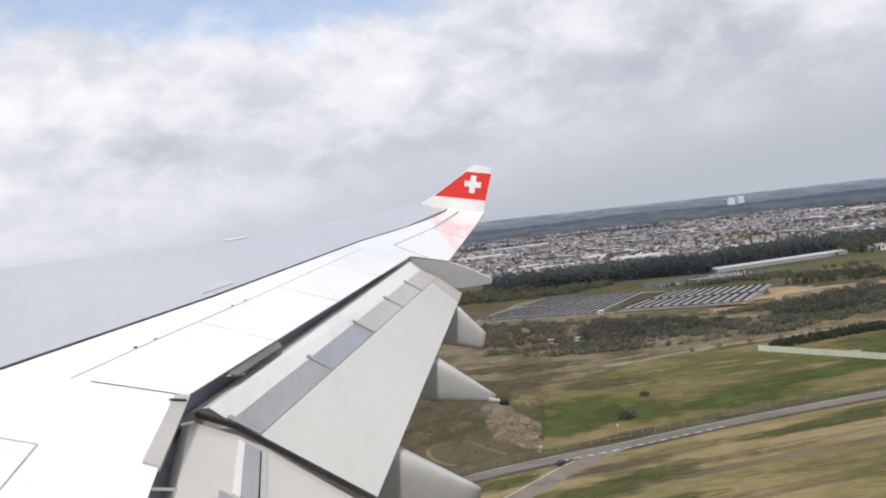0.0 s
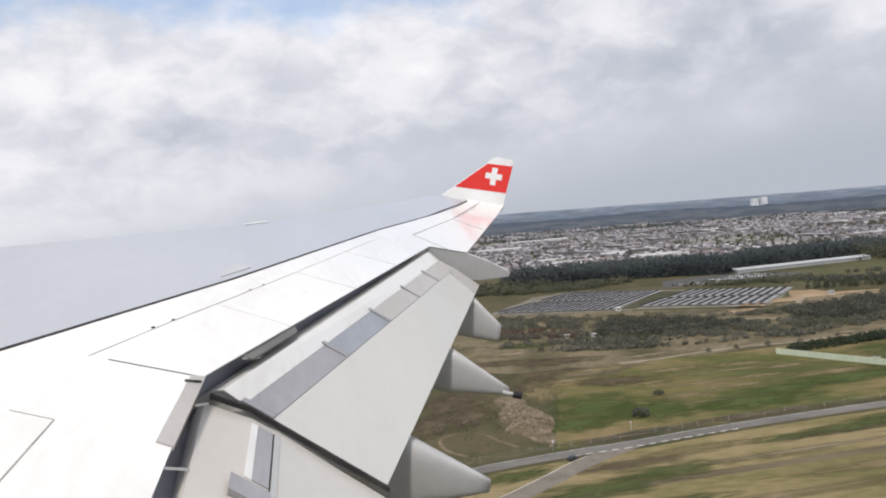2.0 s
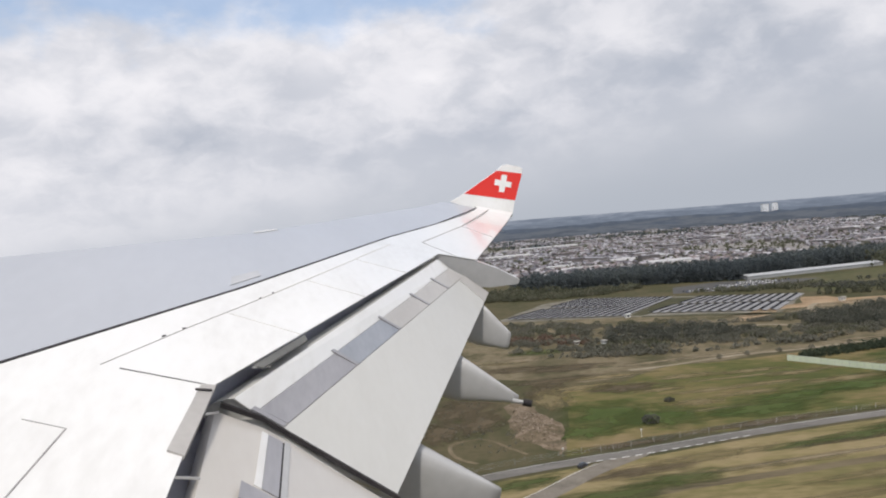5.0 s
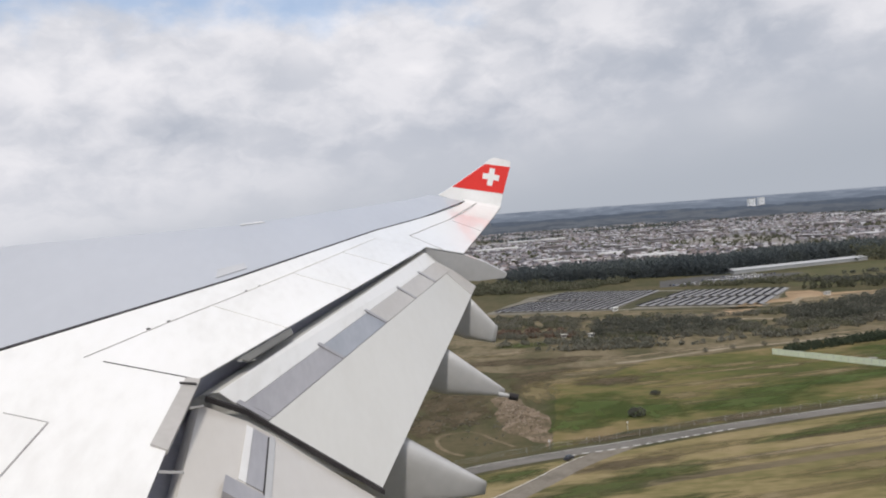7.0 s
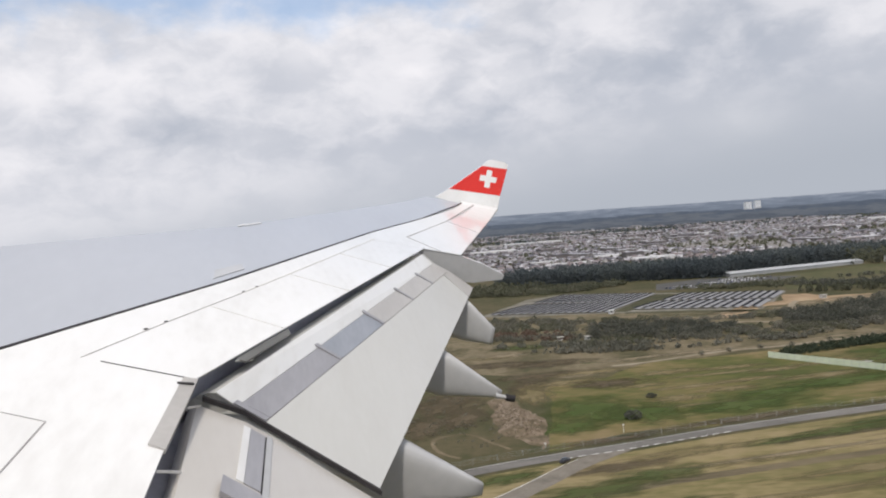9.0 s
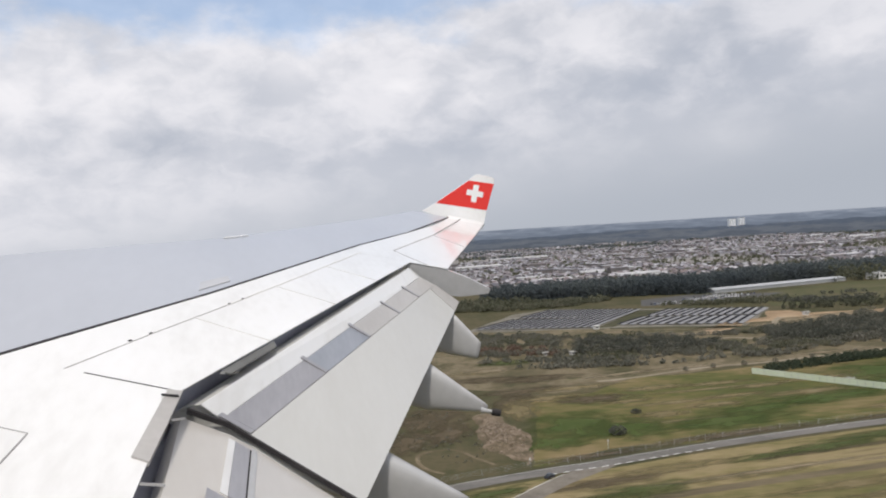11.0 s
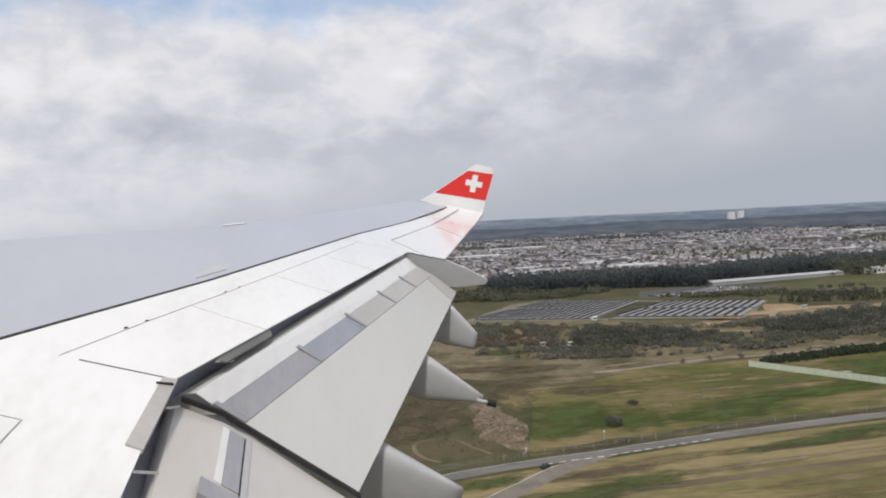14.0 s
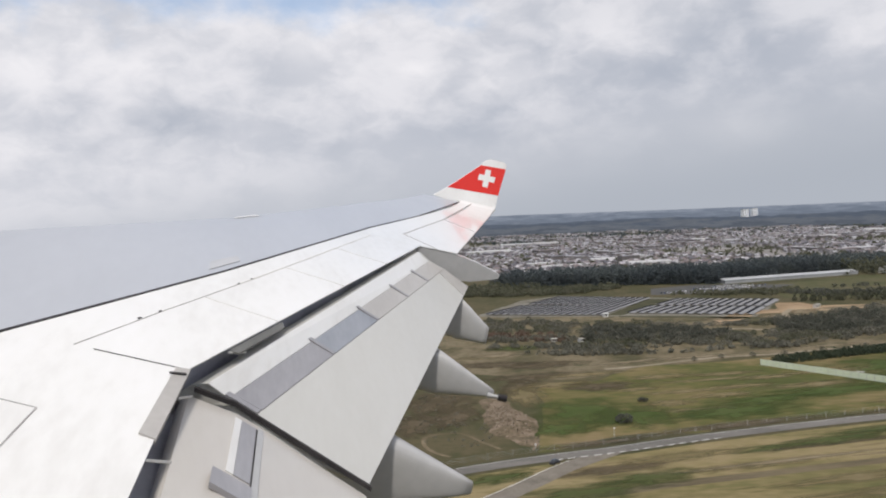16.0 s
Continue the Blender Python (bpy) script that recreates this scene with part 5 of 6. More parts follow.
box(bm, (3.0, 0.5, 1.2), Matrix.Translation((0, 0, 33.5)))
part("lamp_bar", bm, POST, pole)
flat("sports_field", wobble([(880, 500), (1010, 520), (1020, 600), (890, 594)], 3, seed=33), LUSH, 0.05, "mown green sports field beside the long building", "field")
flat("tarmac", wobble([(540, 120), (600, 200), (680, 276), (760, 262), (850, 250), (980, 240), (1180, 225), (1180, 120)], 3, 12, seed=31), TARMAC, 0.06, "brown weathered tarmac beside the runway", "tarmac")
flat("tarmac_grass_island", wobble([(840, 150), (960, 150), (985, 196), (880, 204), (832, 180)], 4, 8, seed=32), DRY, 0.068, "island of dry grass between the taxiways", "grass")
ROSE = (766, 180)
for r in (5.0, 22.0, 34.0, 41.0):
    flat("compass_ring", [(ROSE[0] + r * math.cos(k / 64 * 2 * math.pi), ROSE[1] + r * math.sin(k / 64 * 2 * math.pi)) for k in range(65)], PAINT, 0.075, "white painted ring of a compass pad", "marking", 0.35)
for k in range(12):
    g = k / 12 * 2 * math.pi + 0.2
    reach = 62 if k % 6 == 1 else 41
    flat("compass_spoke", [(ROSE[0] + 5 * math.cos(g), ROSE[1] + 5 * math.sin(g)), (ROSE[0] + reach * math.cos(g), ROSE[1] + reach * math.sin(g))], PAINT, 0.079 + 0.001 * (k % 6), "white painted spoke of a compass pad", "marking", 0.3)
flat("airfield_path", smooth_line([(790, 236), (852, 244), (930, 246), (1100, 258)]), CONCRETE, 0.072, "narrow pale path across the airfield grass", "path", 3.0)
wood("hedge", "long dark hedge between the road and the houses", [(700, 392), (888, 432), (886, 438), (698, 398)], 520, 2.4, 3.6, 22, 1.2, HEDGE, 0.0, category="hedge")
proto = tree("young roadside tree with a rounded leafy crown", 520, 300, 5.0, 2.4, LEAF, "trees along the airfield road")
for k in range(1, 34):
    copy_thing(proto, pose(520 + 13.4 * k + 2.5 * math.sin(k * 2.3), 296 + 0.045 * 13.4 * k + 1.2 * math.sin(k * 1.7), 0, 0, 0, k * 67))

# building site with its dark hall, yard and fences
flat("site_yard", wobble([(560, 452), (600, 338), (662, 356), (660, 470), (600, 515)], 4, seed=34), ORANGEEARTH, 0.06, "bare sandy yard beside the dark hall", "yard")
shed("wide dark hall with a ribbed dark metal roof", 632, 425, 82, 118, 52, 9, DARKROOF, DARKROOF, "hall")
shed("large low white factory hall with flat roof", 706, 560, 8, 140, 74, 9, HALLROOF, PALE, "hall", 20)
shed("low white factory hall with plant on its roof", 800, 530, 8, 70, 54, 8, HALLROOF, PALE, "hall", 12)
random.seed(12)
for k in range(14):
    unit = thing("roof_unit", "white ventilation unit on the factory roof", "ventilation unit", pose(650 + random.uniform(0, 170), 548 + random.uniform(-8, 8), 11.6, 0, 0, 8), "units on the factory roof")
    bm = bmesh.new()
    box(bm, (random.uniform(2.5, 7), random.uniform(2, 4), random.uniform(1.4, 2.6)), None, 0.95)
    part("casing", bm, PALE, unit)
    bm = bmesh.new()
    box(bm, (1.4, 1.4, 0.4), Matrix.Translation((0, 0, 2.6)))
    part("fan_cowl", bm, POST, unit)
for k in range(4):
    shed("long white hall with a pale roof", 586 + 42 * k, 1010 + 26 * k, 14, 70, 16, 7, HALLROOF, PALE, "hall", 12)
wood("broadleaf_wood", "dense dark wood behind the factory", [(600, 668), (664, 650), (880, 668), (1080, 720), (1120, 1000), (900, 940), (700, 860)], 1500, 5, 14, 26, 2.6, HAZELEAF, 0.0)
wood("broadleaf_wood", "green wood behind the banded tower", [(1020, 720), (1100, 705), (1300, 720), (1320, 860), (1100, 840)], 380, 5, 15, 26, 2.6, LEAF, 0.0)


def panel_fence(label, a, b, high, mat):
    """A run of upright panels between posts."""
    f = thing("site_fence", label, "fence", (0, 0, 0))
    a, b = Vector((*a, 0)), Vector((*b, 0))
    n = max(4, int((b - a).length / 3.6))
    step = (b - a) / n
    turn = math.degrees(math.atan2(step.y, step.x))
    bm = bmesh.new()
    box(bm, (step.length - 0.08, 0.08, high))
    sheet = part("fence_panel", bm, mat, f)
    bm = bmesh.new()
    box(bm, (0.14, 0.2, high + 0.1))
    stake = part("post", bm, POST, f)
    for k in range(n):
        for ob, c in ((sheet, a + step * (k + 0.5)), (stake, a + step * k)):
            o = ob if k == 0 else new(ob.name.split(".")[0], ob.data)
            o.parent = f
            o.matrix_local = pose(c.x, c.y, 0, 0, 0, turn)
    return f


panel_fence("dark solid site fence beside the sandy ground", (526, 433), (597, 484), 4.0, DARKROOF)
panel_fence("dark solid site fence behind the training ground", (314, 392), (392, 404), 4.0, DARKROOF)
panel_fence("tall grey mesh fence along the excavation", (-308, 376), (-133, 411), 3.0, POST)

# training pool with a rusty mock-up beside the meadow fence
PX, PY = 254, 404
flat("pool_apron", [(PX + 13 * math.cos(k / 40 * 2 * math.pi), PY + 13 * math.sin(k / 40 * 2 * math.pi)) for k in range(40)], CONCRETE, 0.07, "round concrete apron of a pool", "apron")
pool = thing("round_pool", "round pool with a low brick-red rim", "pool", (PX, PY, 0.07))
bm = bmesh.new()
rings = []
for r, z in ((10.5, 0.0), (10.5, 0.7), (9.6, 0.7), (9.6, 0.05)):
    rings.append([bm.verts.new((r * math.cos(k / 40 * 2 * math.pi), r * math.sin(k / 40 * 2 * math.pi), z)) for k in range(40)])
for r0, r1 in zip(rings, rings[1:]):
    for k in range(40):
        bm.faces.new((r0[k], r0[(k + 1) % 40], r1[(k + 1) % 40], r1[k]))
part("rim", bm, material("red_rim", [(0.2, 0.09, 0.06), (0.28, 0.14, 0.1)], 0.5, 0.8), pool)
part("water", frustum(bmesh.new(), 9.6, 9.6, 0.02, 0.12, 40), material("murky_water", [(0.10, 0.10, 0.09), (0.15, 0.145, 0.13)], 0.2, 0.15), pool, "murky grey water")
mock = thing("training_mockup", "rusty brown training mock-up standing in the pool", "mock-up", (PX, PY, 0.15))
RUST = material("rusted_steel", [(0.08, 0.035, 0.02), (0.16, 0.075, 0.04)], 0.8, 0.85)
bm = bmesh.new()
bmesh.ops.create_cone(bm, cap_ends=True, segments=14, radius1=1.5, radius2=1.2, depth=9, matrix=Matrix.Translation((0, 0, 2.0)) @ Matrix.Rotation(math.pi / 2 - 0.12, 4, "Y"))
part("hull", bm, RUST, mock)
for nm, size, at, tp in (("wing", (1.6, 7.5, 0.3), (0.3, 0, 1.9), 0.8), ("fin", (1.4, 0.3, 2.6), (-3.7, 0, 2.6), 0.6), ("leg", (0.4, 0.4, 1.4), (0.5, -0.9, 0), 1), ("leg", (0.4, 0.4, 1.4), (0.5, 0.9, 0), 1)):
    bm = bmesh.new()
    box(bm, size, Matrix.Translation(at), tp)
    part(nm, bm, RUST, mock)
flat("training_track", smooth_line([(262, 388), (290, 396), (312, 384), (350, 392), (400, 398)]), PATHDUST, 0.075, "pale dirt track round the training ground", "track", 3.0)
kiosk = thing("guard_cabin", "small pale cabin on the road verge", "cabin", pose(319, 352, 0.1, 0, 0, 6))
for nm, size, at, mt in (("wall", (9, 3, 2.6), (0, 0, 0), PALE), ("roof", (9.6, 3.6, 0.25), (0, 0, 2.6), CONCRETE), ("window", (2.0, 0.1, 1.0), (-2, -1.52, 1.0), GLASSY), ("window", (2.0, 0.1, 1.0), (2, -1.52, 1.0), GLASSY)):
    bm = bmesh.new()
    box(bm, size, Matrix.Translation(at))
    part(nm, bm, mt, kiosk)
lorry = thing("lorry", "white box lorry parked beside the training ground", "lorry", pose(378, 487, 0.1, 0, 0, -20))
for nm, size, at, mt in (("box_body", (9.0, 2.5, 2.9), (-1.2, 0, 1.0), PALE), ("cab", (2.2, 2.4, 2.4), (4.7, 0, 0.7), PALE), ("windscreen", (0.1, 2.1, 0.9), (5.82, 0, 2.0), GLASSY), ("chassis", (11, 1.6, 0.35), (0.3, 0, 0.65), SEAL)):
    bm = bmesh.new()
    box(bm, size, Matrix.Translation(at), 0.97)
    part(nm, bm, mt, lorry)
for sx in (-4.0, -2.8, 4.4):
    for sy in (-1.05, 1.05):
        bm = bmesh.new()
        bmesh.ops.create_cone(bm, cap_ends=True, segments=12, radius1=0.5, radius2=0.5, depth=0.3, matrix=Matrix.Translation((sx, sy, 0.5)) @ Matrix.Rotation(math.pi / 2, 4, "X"))
        part("wheel", bm, SEAL, lorry)
wood("thicket", "grey-green thicket beyond the training ground", [(286, 540), (385, 560), (430, 470), (520, 560), (500, 720), (390, 690), (300, 640)], 620, 4.6, 5.0, 60, 1.3, SCRUB, 0.0, category="shrubs")
mast = thing("banded_mast", "slim red and white mast on the airfield grass", "mast", (259, 255, 0))
for k in range(8):
    part("band", frustum(bmesh.new(), 0.2 - 0.012 * k, 0.2 - 0.012 * (k + 1), 1.4 * k, 1.4 * (k + 1), 10), PALE if k % 2 else ORANGE, mast, "white band" if k % 2 else "red band")
marker = thing("marker_post", "short red and white marker post in the grass", "marker", (244, 240, 0), "markers round the mast")
for k in range(4):
    part("band", frustum(bmesh.new(), 0.28, 0.28, 0.5 * k, 0.5 * (k + 1), 10), PALE if k % 2 else ORANGE, marker)
part("lamp", frustum(bmesh.new(), 0.4, 0.3, 2.0, 2.5, 10), ORANGE, marker)
for x, y in ((245, 232), (258, 240), (253, 220)):
    copy_thing(marker, pose(x, y, 0))

# earthworks with excavators
PIT = [(-383, 408), (-360, 478), (-292, 540), (-195, 552), (-152, 556), (-141, 470), (-122, 446), (-134, 418), (-223, 400), (-300, 388)]
flat("excavation", wobble(PIT, 7, 10, seed=41), OCHRE, 0.06, "ochre and brown excavated ground", "excavation")
flat("dark_diggings", wobble([(-300, 520), (-200, 536), (-160, 520), (-180, 478), (-240, 470), (-300, 486)], 7, 8, seed=42), material("dark_wet_earth", [(0.060, 0.034, 0.022), (0.10, 0.058, 0.036), (0.14, 0.085, 0.05)], 0.04, 0.95, bump=0.2, fine=0.4), 0.075, "dark wet earth in the excavation", "bare earth")
flat("grey_gravel_bed", wobble([(-330, 440), (-250, 462), (-190, 440), (-200, 418), (-300, 408)], 6, 8, seed=43), material("grey_gravel", [(0.15, 0.145, 0.14), (0.22, 0.215, 0.21)], 0.06, 0.95, fine=0.6), 0.075, "grey gravel bed across the excavation", "gravel")


def excavator():
    e = thing("excavator", "yellow tracked excavator on bare earth", "excavator", (0, 0, 0), "machines on the excavation")
    for sy in (-1.2, 1.2):
        bm = bmesh.new()
        box(bm, (4.2, 0.6, 0.9), Matrix.Translation((0, sy, 0)), 0.9)
        part("track", bm, SEAL, e, "black track")
    for nm, size, m, tp, mt, lb in (
            ("body", (3.6, 2.6, 1.3), Matrix.Translation((-0.4, 0, 1.0)), 0.92, YELLOW, ""), ("cab", (1.5, 1.2, 1.7), Matrix.Translation((0.8, 0.7, 1.3)), 0.85, GLASSY, "dark glazed cab"),
            ("boom", (0.5, 0.5, 4.6), Matrix.Translation((1.2, -0.3, 1.8)) @ Matrix.Rotation(0.8, 4, "Y"), 0.7, YELLOW, ""), ("stick", (0.4, 0.4, 3.2), Matrix.Translation((4.5, -0.3, 5.0)) @ Matrix.Rotation(2.6, 4, "Y"), 0.7, YELLOW, ""),
            ("bucket", (1.1, 1.2, 0.9), Matrix.Translation((6.0, -0.3, 1.5)), 0.7, SEAL, "")):
        bm = bmesh.new()
        box(bm, size, m, tp)
        part(nm, bm, mt, e, lb)
    return e


digger = excavator()
spots_d = ((-300, 445, 20), (-264, 453, 160), (-217, 479, 60), (-201, 477, 220), (-186, 431, 100), (-137, 430, 10))
digger.matrix_world = pose(spots_d[0][0], spots_d[0][1], 0.08, 0, 0, spots_d[0][2])
for x, y, g in spots_d[1:]:
    copy_thing(digger, pose(x, y, 0.08, 0, 0, g))
flat("field_road", smooth_line([(-430, 200), (-421, 335), (-397, 432), (-363, 503), (-304, 562), (-211, 592), (-130, 600), (-90, 560)]), ASPHALT, 0.10, "curving two-lane asphalt road round the excavation", "road", 11)
for off in (-5.0, 5.0):
    flat("road_edge_line", smooth_line([(-430 - off, 200), (-421 - off, 335), (-397 - off, 432 + off * 0.3), (-363 - off * 0.8, 503 + off * 0.6), (-304 - off * 0.5, 562 + off * 0.9), (-211, 592 + off), (-130, 600 + off)]), PAINT, 0.115, "white painted edge line", "road marking", 0.3)
flat("perimeter_lane", smooth_line([(-620, 345), (-392, 386), (-308, 368), (-200, 392), (-122, 405), (-60, 380)]), CONCRETE, 0.09, "pale concrete lane along the excavation fence", "lane", 5)
flat("works_lane", smooth_line([(-404, 250), (-400, 333), (-388, 384)]), PATHDUST, 0.085, "dusty lane beside the curving road", "lane", 6)
HX, HY = -146, 359
for r in (4.0, 6.5):
    flat("landing_ring", [(HX + r * math.cos(k / 40 * 2 * math.pi), HY + r * math.sin(k / 40 * 2 * math.pi)) for k in range(41)], PAINT, 0.09, "white painted ring of the landing pad", "marking", 0.7)
for turn in (10, 55):
    cs = [(HX + 14 * math.cos(radians(turn + 45 + 90 * k)), HY + 14 * math.sin(radians(turn + 45 + 90 * k))) for k in range(5)]
    flat("landing_square", cs, PAINT, 0.094 + turn * 1e-4, "white painted square of the landing pad", "marking", 0.7)
for dx, dy, ex, ey in ((-1.5, -2.5, -1.5, 2.5), (1.5, -2.5, 1.5, 2.5), (-1.5, 0, 1.5, 0)):
    flat("landing_letter", [(HX + dx, HY + dy), (HX + ex, HY + ey)], PAINT, 0.097 + 0.001 * (dy == 0), "white painted bar of the landing pad letter", "marking", 0.6)
membrane = shed("broad hall with a pale cream membrane roof", -310, 344, 8, 62, 50, 9, CREAM, CREAM, "hall")
flat("marked_lot", [(-281, 348), (-228, 360), (-236, 326), (-270, 318)], ASPHALT, 0.07, "asphalt lot with painted lines", "lot")
for k in range(8):
    flat("lot_line", [(-276 + 6 * k, 344 + 1.4 * k), (-274 + 6 * k, 332 + 1.2 * k)], PAINT, 0.08, "white painted parking line", "marking", 0.3)
wood("broadleaf_wood", "dense mixed wood behind the excavation", [(-402, 783), (-315, 735), (-203, 690), (-152, 600), (-105, 590), (-60, 720), (-10, 830), (-60, 1060), (-391, 982)], 1800, 5, 14, 26, 2.4, LEAF, 0.0)
wood("conifer_wood", "dark conifers standing out of the mixed wood", [(-330, 800), (-200, 740), (-130, 780), (-150, 880), (-320, 900)], 300, 3.6, 19, 30, 1.8, HAZELEAF, 0.0, 0.7)
wood("broadleaf_wood", "belt of trees beyond the ploughed fields", [(-700, 1000), (-584, 940), (-400, 880), (-390, 980), (-574, 1100), (-720, 1120)], 620, 5, 12, 24, 2.4, LEAF, 0.0)
wood("scrub", "dry brush along the curving road", [(-420, 640), (-300, 610), (-200, 620), (-200, 680), (-320, 720), (-420, 740)], 260, 3.6, 2.6, 36, 1.1, SCRUB, 0.0, category="shrubs")
flat("clearing", wobble([(-456, 1202), (-337, 1283), (-252, 1151), (-406, 1112)], 8, seed=44), ORANGEEARTH, 0.05, "straw-coloured clearing among the trees", "field")
flat("clearing", wobble([(-102, 1075), (-80, 1277), (-20, 1240), (-30, 1084)], 6, seed=45), ORANGEEARTH, 0.05, "brown field inside the wood", "field")
flat("rough_ground", wobble([(-420, 560), (-360, 520), (-300, 600), (-180, 620), (-200, 690), (-420, 760)], 8, seed=46), SAND, 0.05, "rough dry ground beside the curving road", "ground patch")

# ploughed fields and the farm lane
F_A, F_B, F_C, F_D = (Vector(p) for p in ((-600, 842), (-428, 772), (-550, 428), (-700, 448)))


def plot(label, name, u0, u1, v0, v1, mat, z=0.06):
    """A rectangle of the field block: u across, v from the far edge to the near one."""
    pts = [tuple((F_A.lerp(F_B, u)).lerp(F_D.lerp(F_C, u), v)) for u, v in ((u0, v0), (u1, v0), (u1, v1), (u0, v1))]
    return flat(name, pts, mat, z, label, "field")


plot("ploughed field of dark red-brown soil", "ploughed_field", 0.0, 0.36, 0.0, 0.42, PLOUGHED)
plot("ploughed field of dark red-brown soil", "ploughed_field", 0.78, 0.98, 0.0, 0.30, PLOUGHED)
plot("green strip of young crops", "crop_strip", 0.53, 0.58, 0.0, 0.40, LUSH)
plot("brown field beside the farm lane", "ploughed_field", 0.36, 0.98, 0.42, 0.56, SOIL)
plot("ploughed field of dark red-brown soil", "ploughed_field", 0.0, 0.98, 0.76, 1.0, PLOUGHED)
plot("grey field under thin fleece", "fleece_field", 0.5, 0.96, 0.58, 0.74, MULCH)
for u0, u1 in ((0.38, 0.52), (0.60, 0.76)):
    for k in range(7):
        a = u0 + (u1 - u0) * k / 7
        plot("pale plastic mulch row on the field", "mulch_row", a, a + (u1 - u0) / 7 * 0.62, 0.01, 0.40, MULCH, 0.10)
flat("farm_lane", [(-423, 790), (-480, 620), (-548, 425), (-580, 330)], PATHDUST, 0.08, "narrow dusty farm lane beside the fields", "lane", 5)
for x, y, key in ((-532, 454, "white parked car on the asphalt"), (-537, 440, "black parked car on the asphalt")):
    tagged(copy_thing(made[key], pose(x, y, 0.08, 0, 0, 72)), "small car standing on the farm lane", group="cars on the farm lane")
shed("huge pale distribution hall behind the trees", -290, 1640, 16, 130, 90, 12, HALLROOF, PALE, "hall", 16)
shed("white low hall with a flat roof", -432, 1440, 20, 100, 40, 9, HALLROOF, PALE, "hall", 12)
facade("pale four-storey office with window bands", "office_block", -545, 1400, 18, 60, 16, 4, 12, PALE, CONCRETE, "office building")

# ---- town ----
def house_mesh(rngs, w, d, h, rise):
    """Walls and a gabled roof as separate vertex and face lists."""
    e = 0.5
    wall = ([(-w, -d, 0), (w, -d, 0), (w, d, 0), (-w, d, 0), (-w, -d, h), (w, -d, h), (w, d, h), (-w, d, h), (-w, 0, h + rise), (w, 0, h + rise)], [(0, 1, 5, 4), (1, 2, 6, 9, 5), (2, 3, 7, 6), (3, 0, 4, 8, 7)])
    W2, D2 = w + e, d + e
    dz = rise * e / d
    roof = ([(-W2, -D2, h - dz), (W2, -D2, h - dz), (W2, 0, h + rise + 0.1), (-W2, 0, h + rise + 0.1), (-W2, D2, h - dz), (W2, D2, h - dz), (-W2, -D2, h - dz + 0.25), (W2, -D2, h - dz + 0.25), (W2, 0, h + rise + 0.35), (-W2, 0, h + rise + 0.35), (-W2, D2, h - dz + 0.25), (W2, D2, h - dz + 0.25)], [(6, 7, 8, 9), (9, 8, 11, 10), (0, 3, 2, 1), (3, 4, 5, 2), (0, 1, 7, 6), (4, 10, 11, 5), (0, 6, 9, 3), (3, 9, 10, 4), (1, 2, 8, 7), (2, 5, 11, 8)])
    return wall, roof


# nearer house tones are paled for the same haze
HWALL = material("rendered_walls", [(0.149, 0.138, 0.129), (0.218, 0.201, 0.191), (0.310, 0.287, 0.278), (0.529, 0.512, 0.500)], 0.05, 0.85, obj=0.5)
HROOF = material("tiled_roofs", [(0.120, 0.116, 0.132), (0.168, 0.147, 0.151), (0.216, 0.171, 0.162), (0.198, 0.189, 0.204), (0.432, 0.419, 0.438)], 0.05, 0.75, obj=0.5)
protos = []
for w, d, h, rise, label in ((4.4, 3.6, 5.4, 2.2, "two-storey house with a gabled tiled roof"), (5.4, 3.6, 3.2, 2.0, "low bungalow with a gabled tiled roof"), (3.6, 3.4, 5.8, 1.6, "narrow two-storey house with a shallow roof"), (6.2, 4.2, 6.0, 2.4, "broad two-storey house with a gabled roof")):
    ob = thing("house", label, "house", (0, 0, 0), "houses of the town")
    wall, roof = house_mesh(None, w, d, h, rise)
    mesh_object("wall", *wall, HWALL, ob)
    mesh_object("roof", *roof, HROOF, ob)
    for sx in (-0.5, 0.5):
        for z in ((1.0, 3.6) if h > 4 else (1.1,)):
            bm = bmesh.new()
            box(bm, (1.6, 0.1, 1.2), Matrix.Translation((sx * w, -d - 0.02, z)))
            part("window", bm, GLASSY, ob)
    protos.append([ob, False])
# street and yard tones are raised to hold the town's haze
flat("town_ground", wobble([(-420, 1260), (60, 1215), (330, 1190), (700, 1290), (1000, 1390), (2300, 3300), (-650, 3300)], 40, 60, seed=51), material("yards_and_streets", [(0.16, 0.154, 0.14), (0.22, 0.208, 0.20), (0.285, 0.27, 0.265)], 0.012, 0.95, fine=0.08), 0.04, "streets and yards between the houses", "town ground")
verts_w, faces_w, verts_r, faces_r = [], [], [], []
near = 0
spots = []
for gy in range(1150, 3400, 19):
    for gx in range(int(-0.12 * gy - 250), int(0.70 * gy), 15):
        g = noise.noise((gx * 0.0022, gy * 0.0022, 8.8))
        edge = 1180 + 130 * noise.noise((gx * 0.004, 3.0, 1.0)) + (0.22 * gx if gx > 250 else 0)
        if gy < edge or g < -0.28 or random.random() < 0.22 + 0.3 * (gy > 2700):
            continue
        spots.append((gx + random.uniform(-5, 5), gy + random.uniform(-7, 7)))
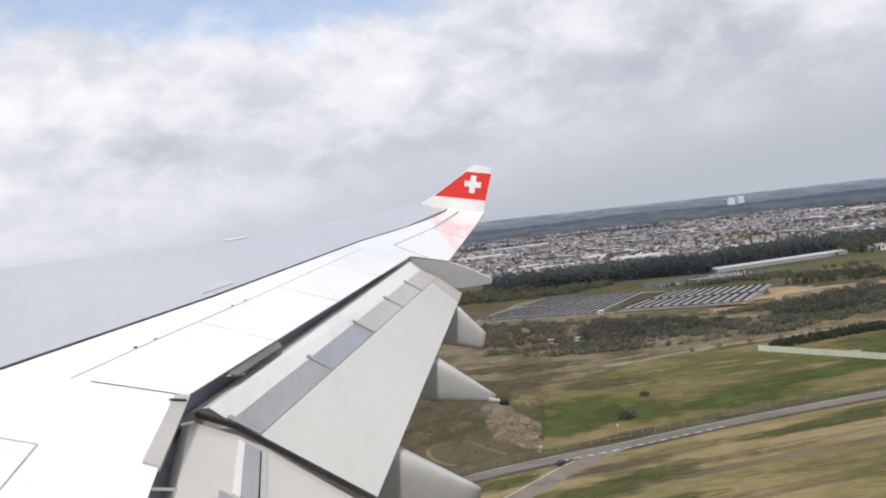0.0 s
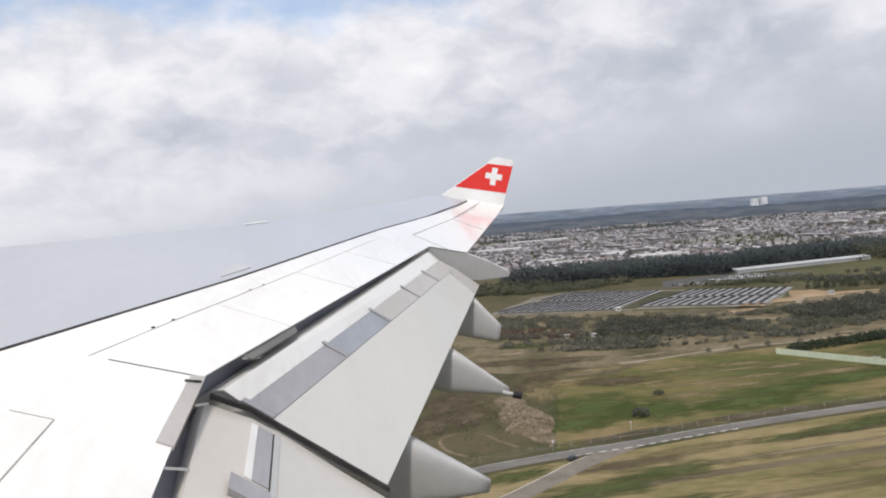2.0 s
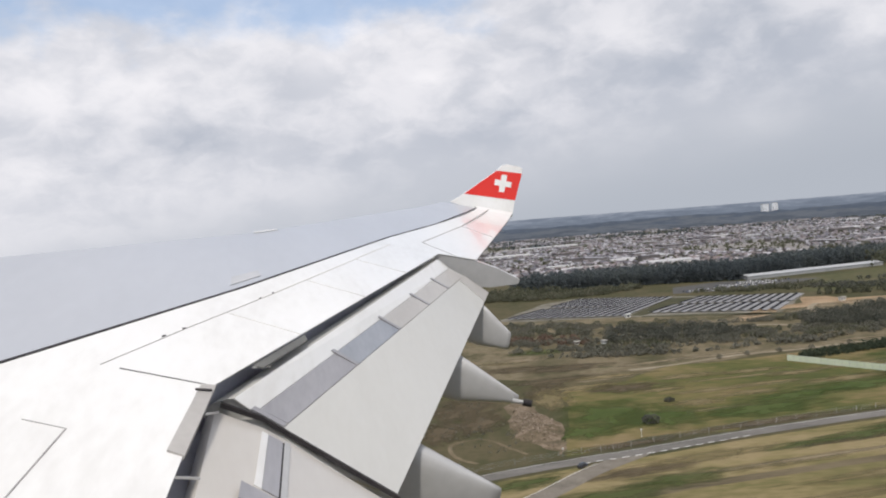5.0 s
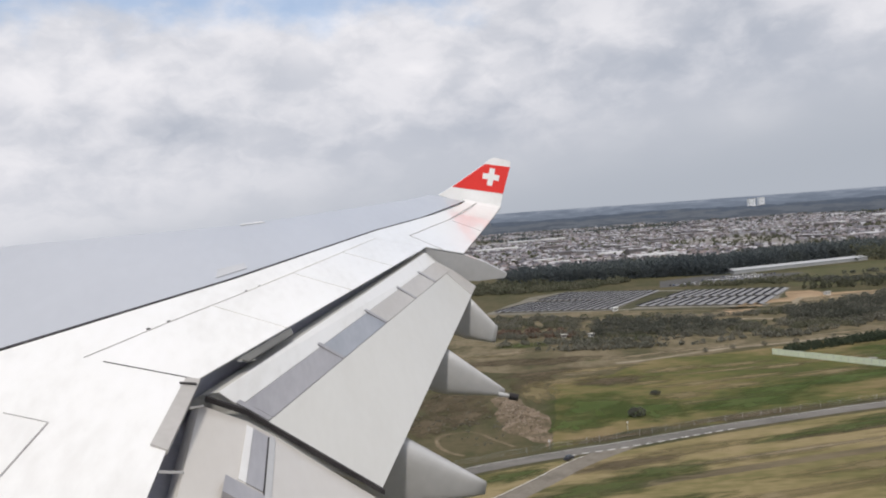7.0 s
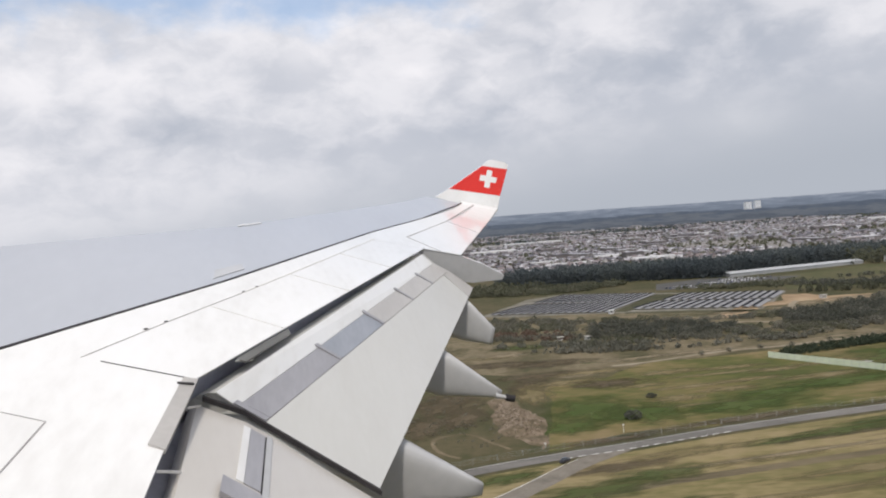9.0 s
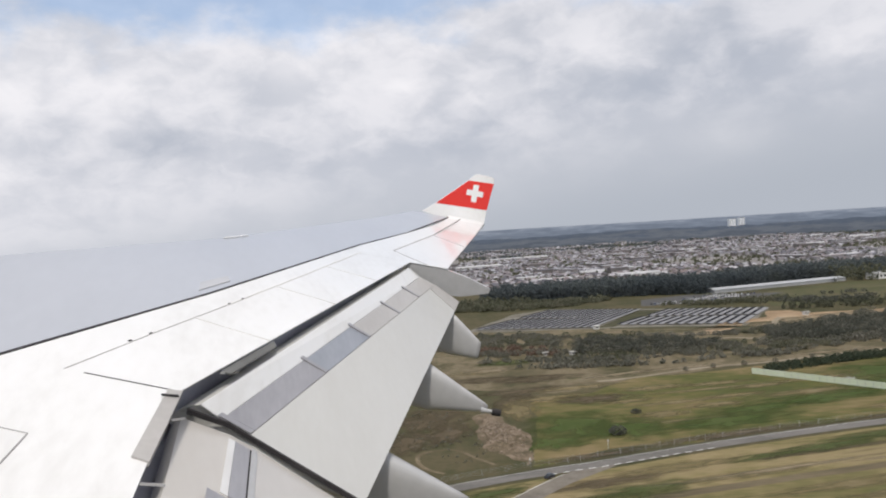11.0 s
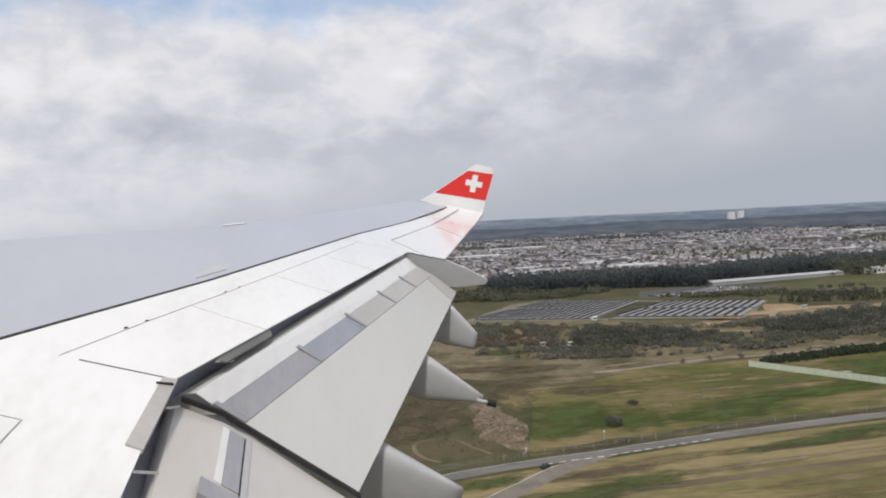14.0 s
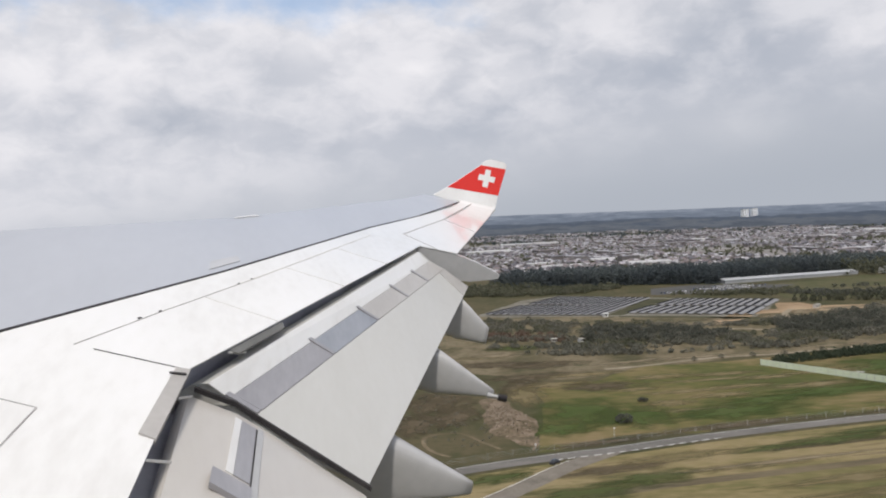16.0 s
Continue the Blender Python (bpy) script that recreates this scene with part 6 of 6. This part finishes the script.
for x, y in spots:
    ang = math.degrees(0.5 * noise.noise((x * 0.003, y * 0.003, 4.0))) + 22 + 90 * (random.random() < 0.4)
    if y < 1440 and near < 230 and 0.03 * y < x < 0.62 * y:
        near += 1
        k = random.randrange(4)
        m = pose(x, y, 0, 0, 0, ang)
        if protos[k][1]:
            copy_thing(protos[k][0], m)
        else:
            protos[k][0].matrix_world, protos[k][1] = m, True
        continue
    big = random.random() < 0.028
    w, d, h = random.uniform(3.0, 5.5), random.uniform(2.8, 4.2), random.choice((3.2, 5.4, 5.8, 6.2))
    rise = random.uniform(1.3, 2.6)
    if big:
        w, d, h, rise = random.uniform(14, 38), random.uniform(7, 14), random.uniform(6, 12), 0.6
    m = pose(x, y, 0, 0, 0, ang)
    for (vv, ff), V, F in ((house_mesh(None, w, d, h, rise)[0], verts_w, faces_w), (house_mesh(None, w, d, h, rise)[1], verts_r, faces_r)):
        o = len(V)
        V += [tuple(m @ Vector(p)) for p in vv]
        F += [tuple(i + o for i in f) for f in ff]
tagged(mesh_object("town_walls", verts_w, faces_w, WALLS), "walls of many small houses in the town", "houses", kind="stuff")
tagged(mesh_object("town_roofs", verts_r, faces_r, ROOFS), "grey and brown roofs of the town", "roofs", kind="stuff")
# larger halls among the houses
for tone, x, y, long, deep in (("grey", 217, 2280, 95, 24), ("white", 302, 2295, 70, 20), ("white", 115, 1890, 110, 26), ("white", 163, 1353, 40, 14), ("white", 198, 1294, 60, 14), ("white", 291, 1422, 60, 26), ("white", 336, 1301, 72, 24), ("grey", 347, 1446, 40, 18), ("white", 688, 2151, 50, 18), ("grey", 727, 2010, 40, 16), ("white", 985, 2046, 50, 22), ("white", 759, 1472, 60, 18), ("grey", 1294, 2694, 70, 24), ("white", 1294, 2390, 80, 26), ("white", 541, 1146, 26, 10)):
    shed("pale flat-roofed hall among the houses of the town" if tone == "white" else "long grey hall among the houses of the town", x, y, 10 + (x * 7) % 14, long, deep, 7 + (x % 3), HALLROOF if tone == "white" else STEEL, PALE if tone == "white" else CONCRETE, "hall", 0)


COOLWHITE = material("cool_white_render", [(0.72, 0.75, 0.80), (0.80, 0.83, 0.87)], 0.05, 0.7)


def block_of_flats(label, x, y, turn, w, d, storeys, bays):
    ob = thing("apartment_block", label, "apartment block", pose(x, y, 0, 0, 0, turn))
    bm = bmesh.new()
    box(bm, (w, d, storeys * 3.1))
    part("wall", bm, COOLWHITE, ob)
    bm = bmesh.new()
    box(bm, (w + 0.8, d + 0.8, 0.8), Matrix.Translation((0, 0, storeys * 3.1)))
    part("roof", bm, CONCRETE, ob)
    pane = None
    for s in range(storeys):
        for k in range(bays):
            if pane is None:
                bm = bmesh.new()
                box(bm, (w / bays * 0.3, 0.15, 1.2))
                o = part("window", bm, GLASSY, ob)
                pane = o.data
            else:
                o = new("window", pane)
                o.parent = ob
            o.matrix_local = pose(-w / 2 + (k + 0.5) * w / bays, -d / 2 - 0.05, s * 3.1 + 1.0)
    return ob


block_of_flats("tall white apartment block far beyond the town", 1520, 4000, 12, 34, 18, 24, 5)
block_of_flats("tall white apartment block with a shaded gap beside it", 1567, 4000, 12, 30, 18, 25, 4)
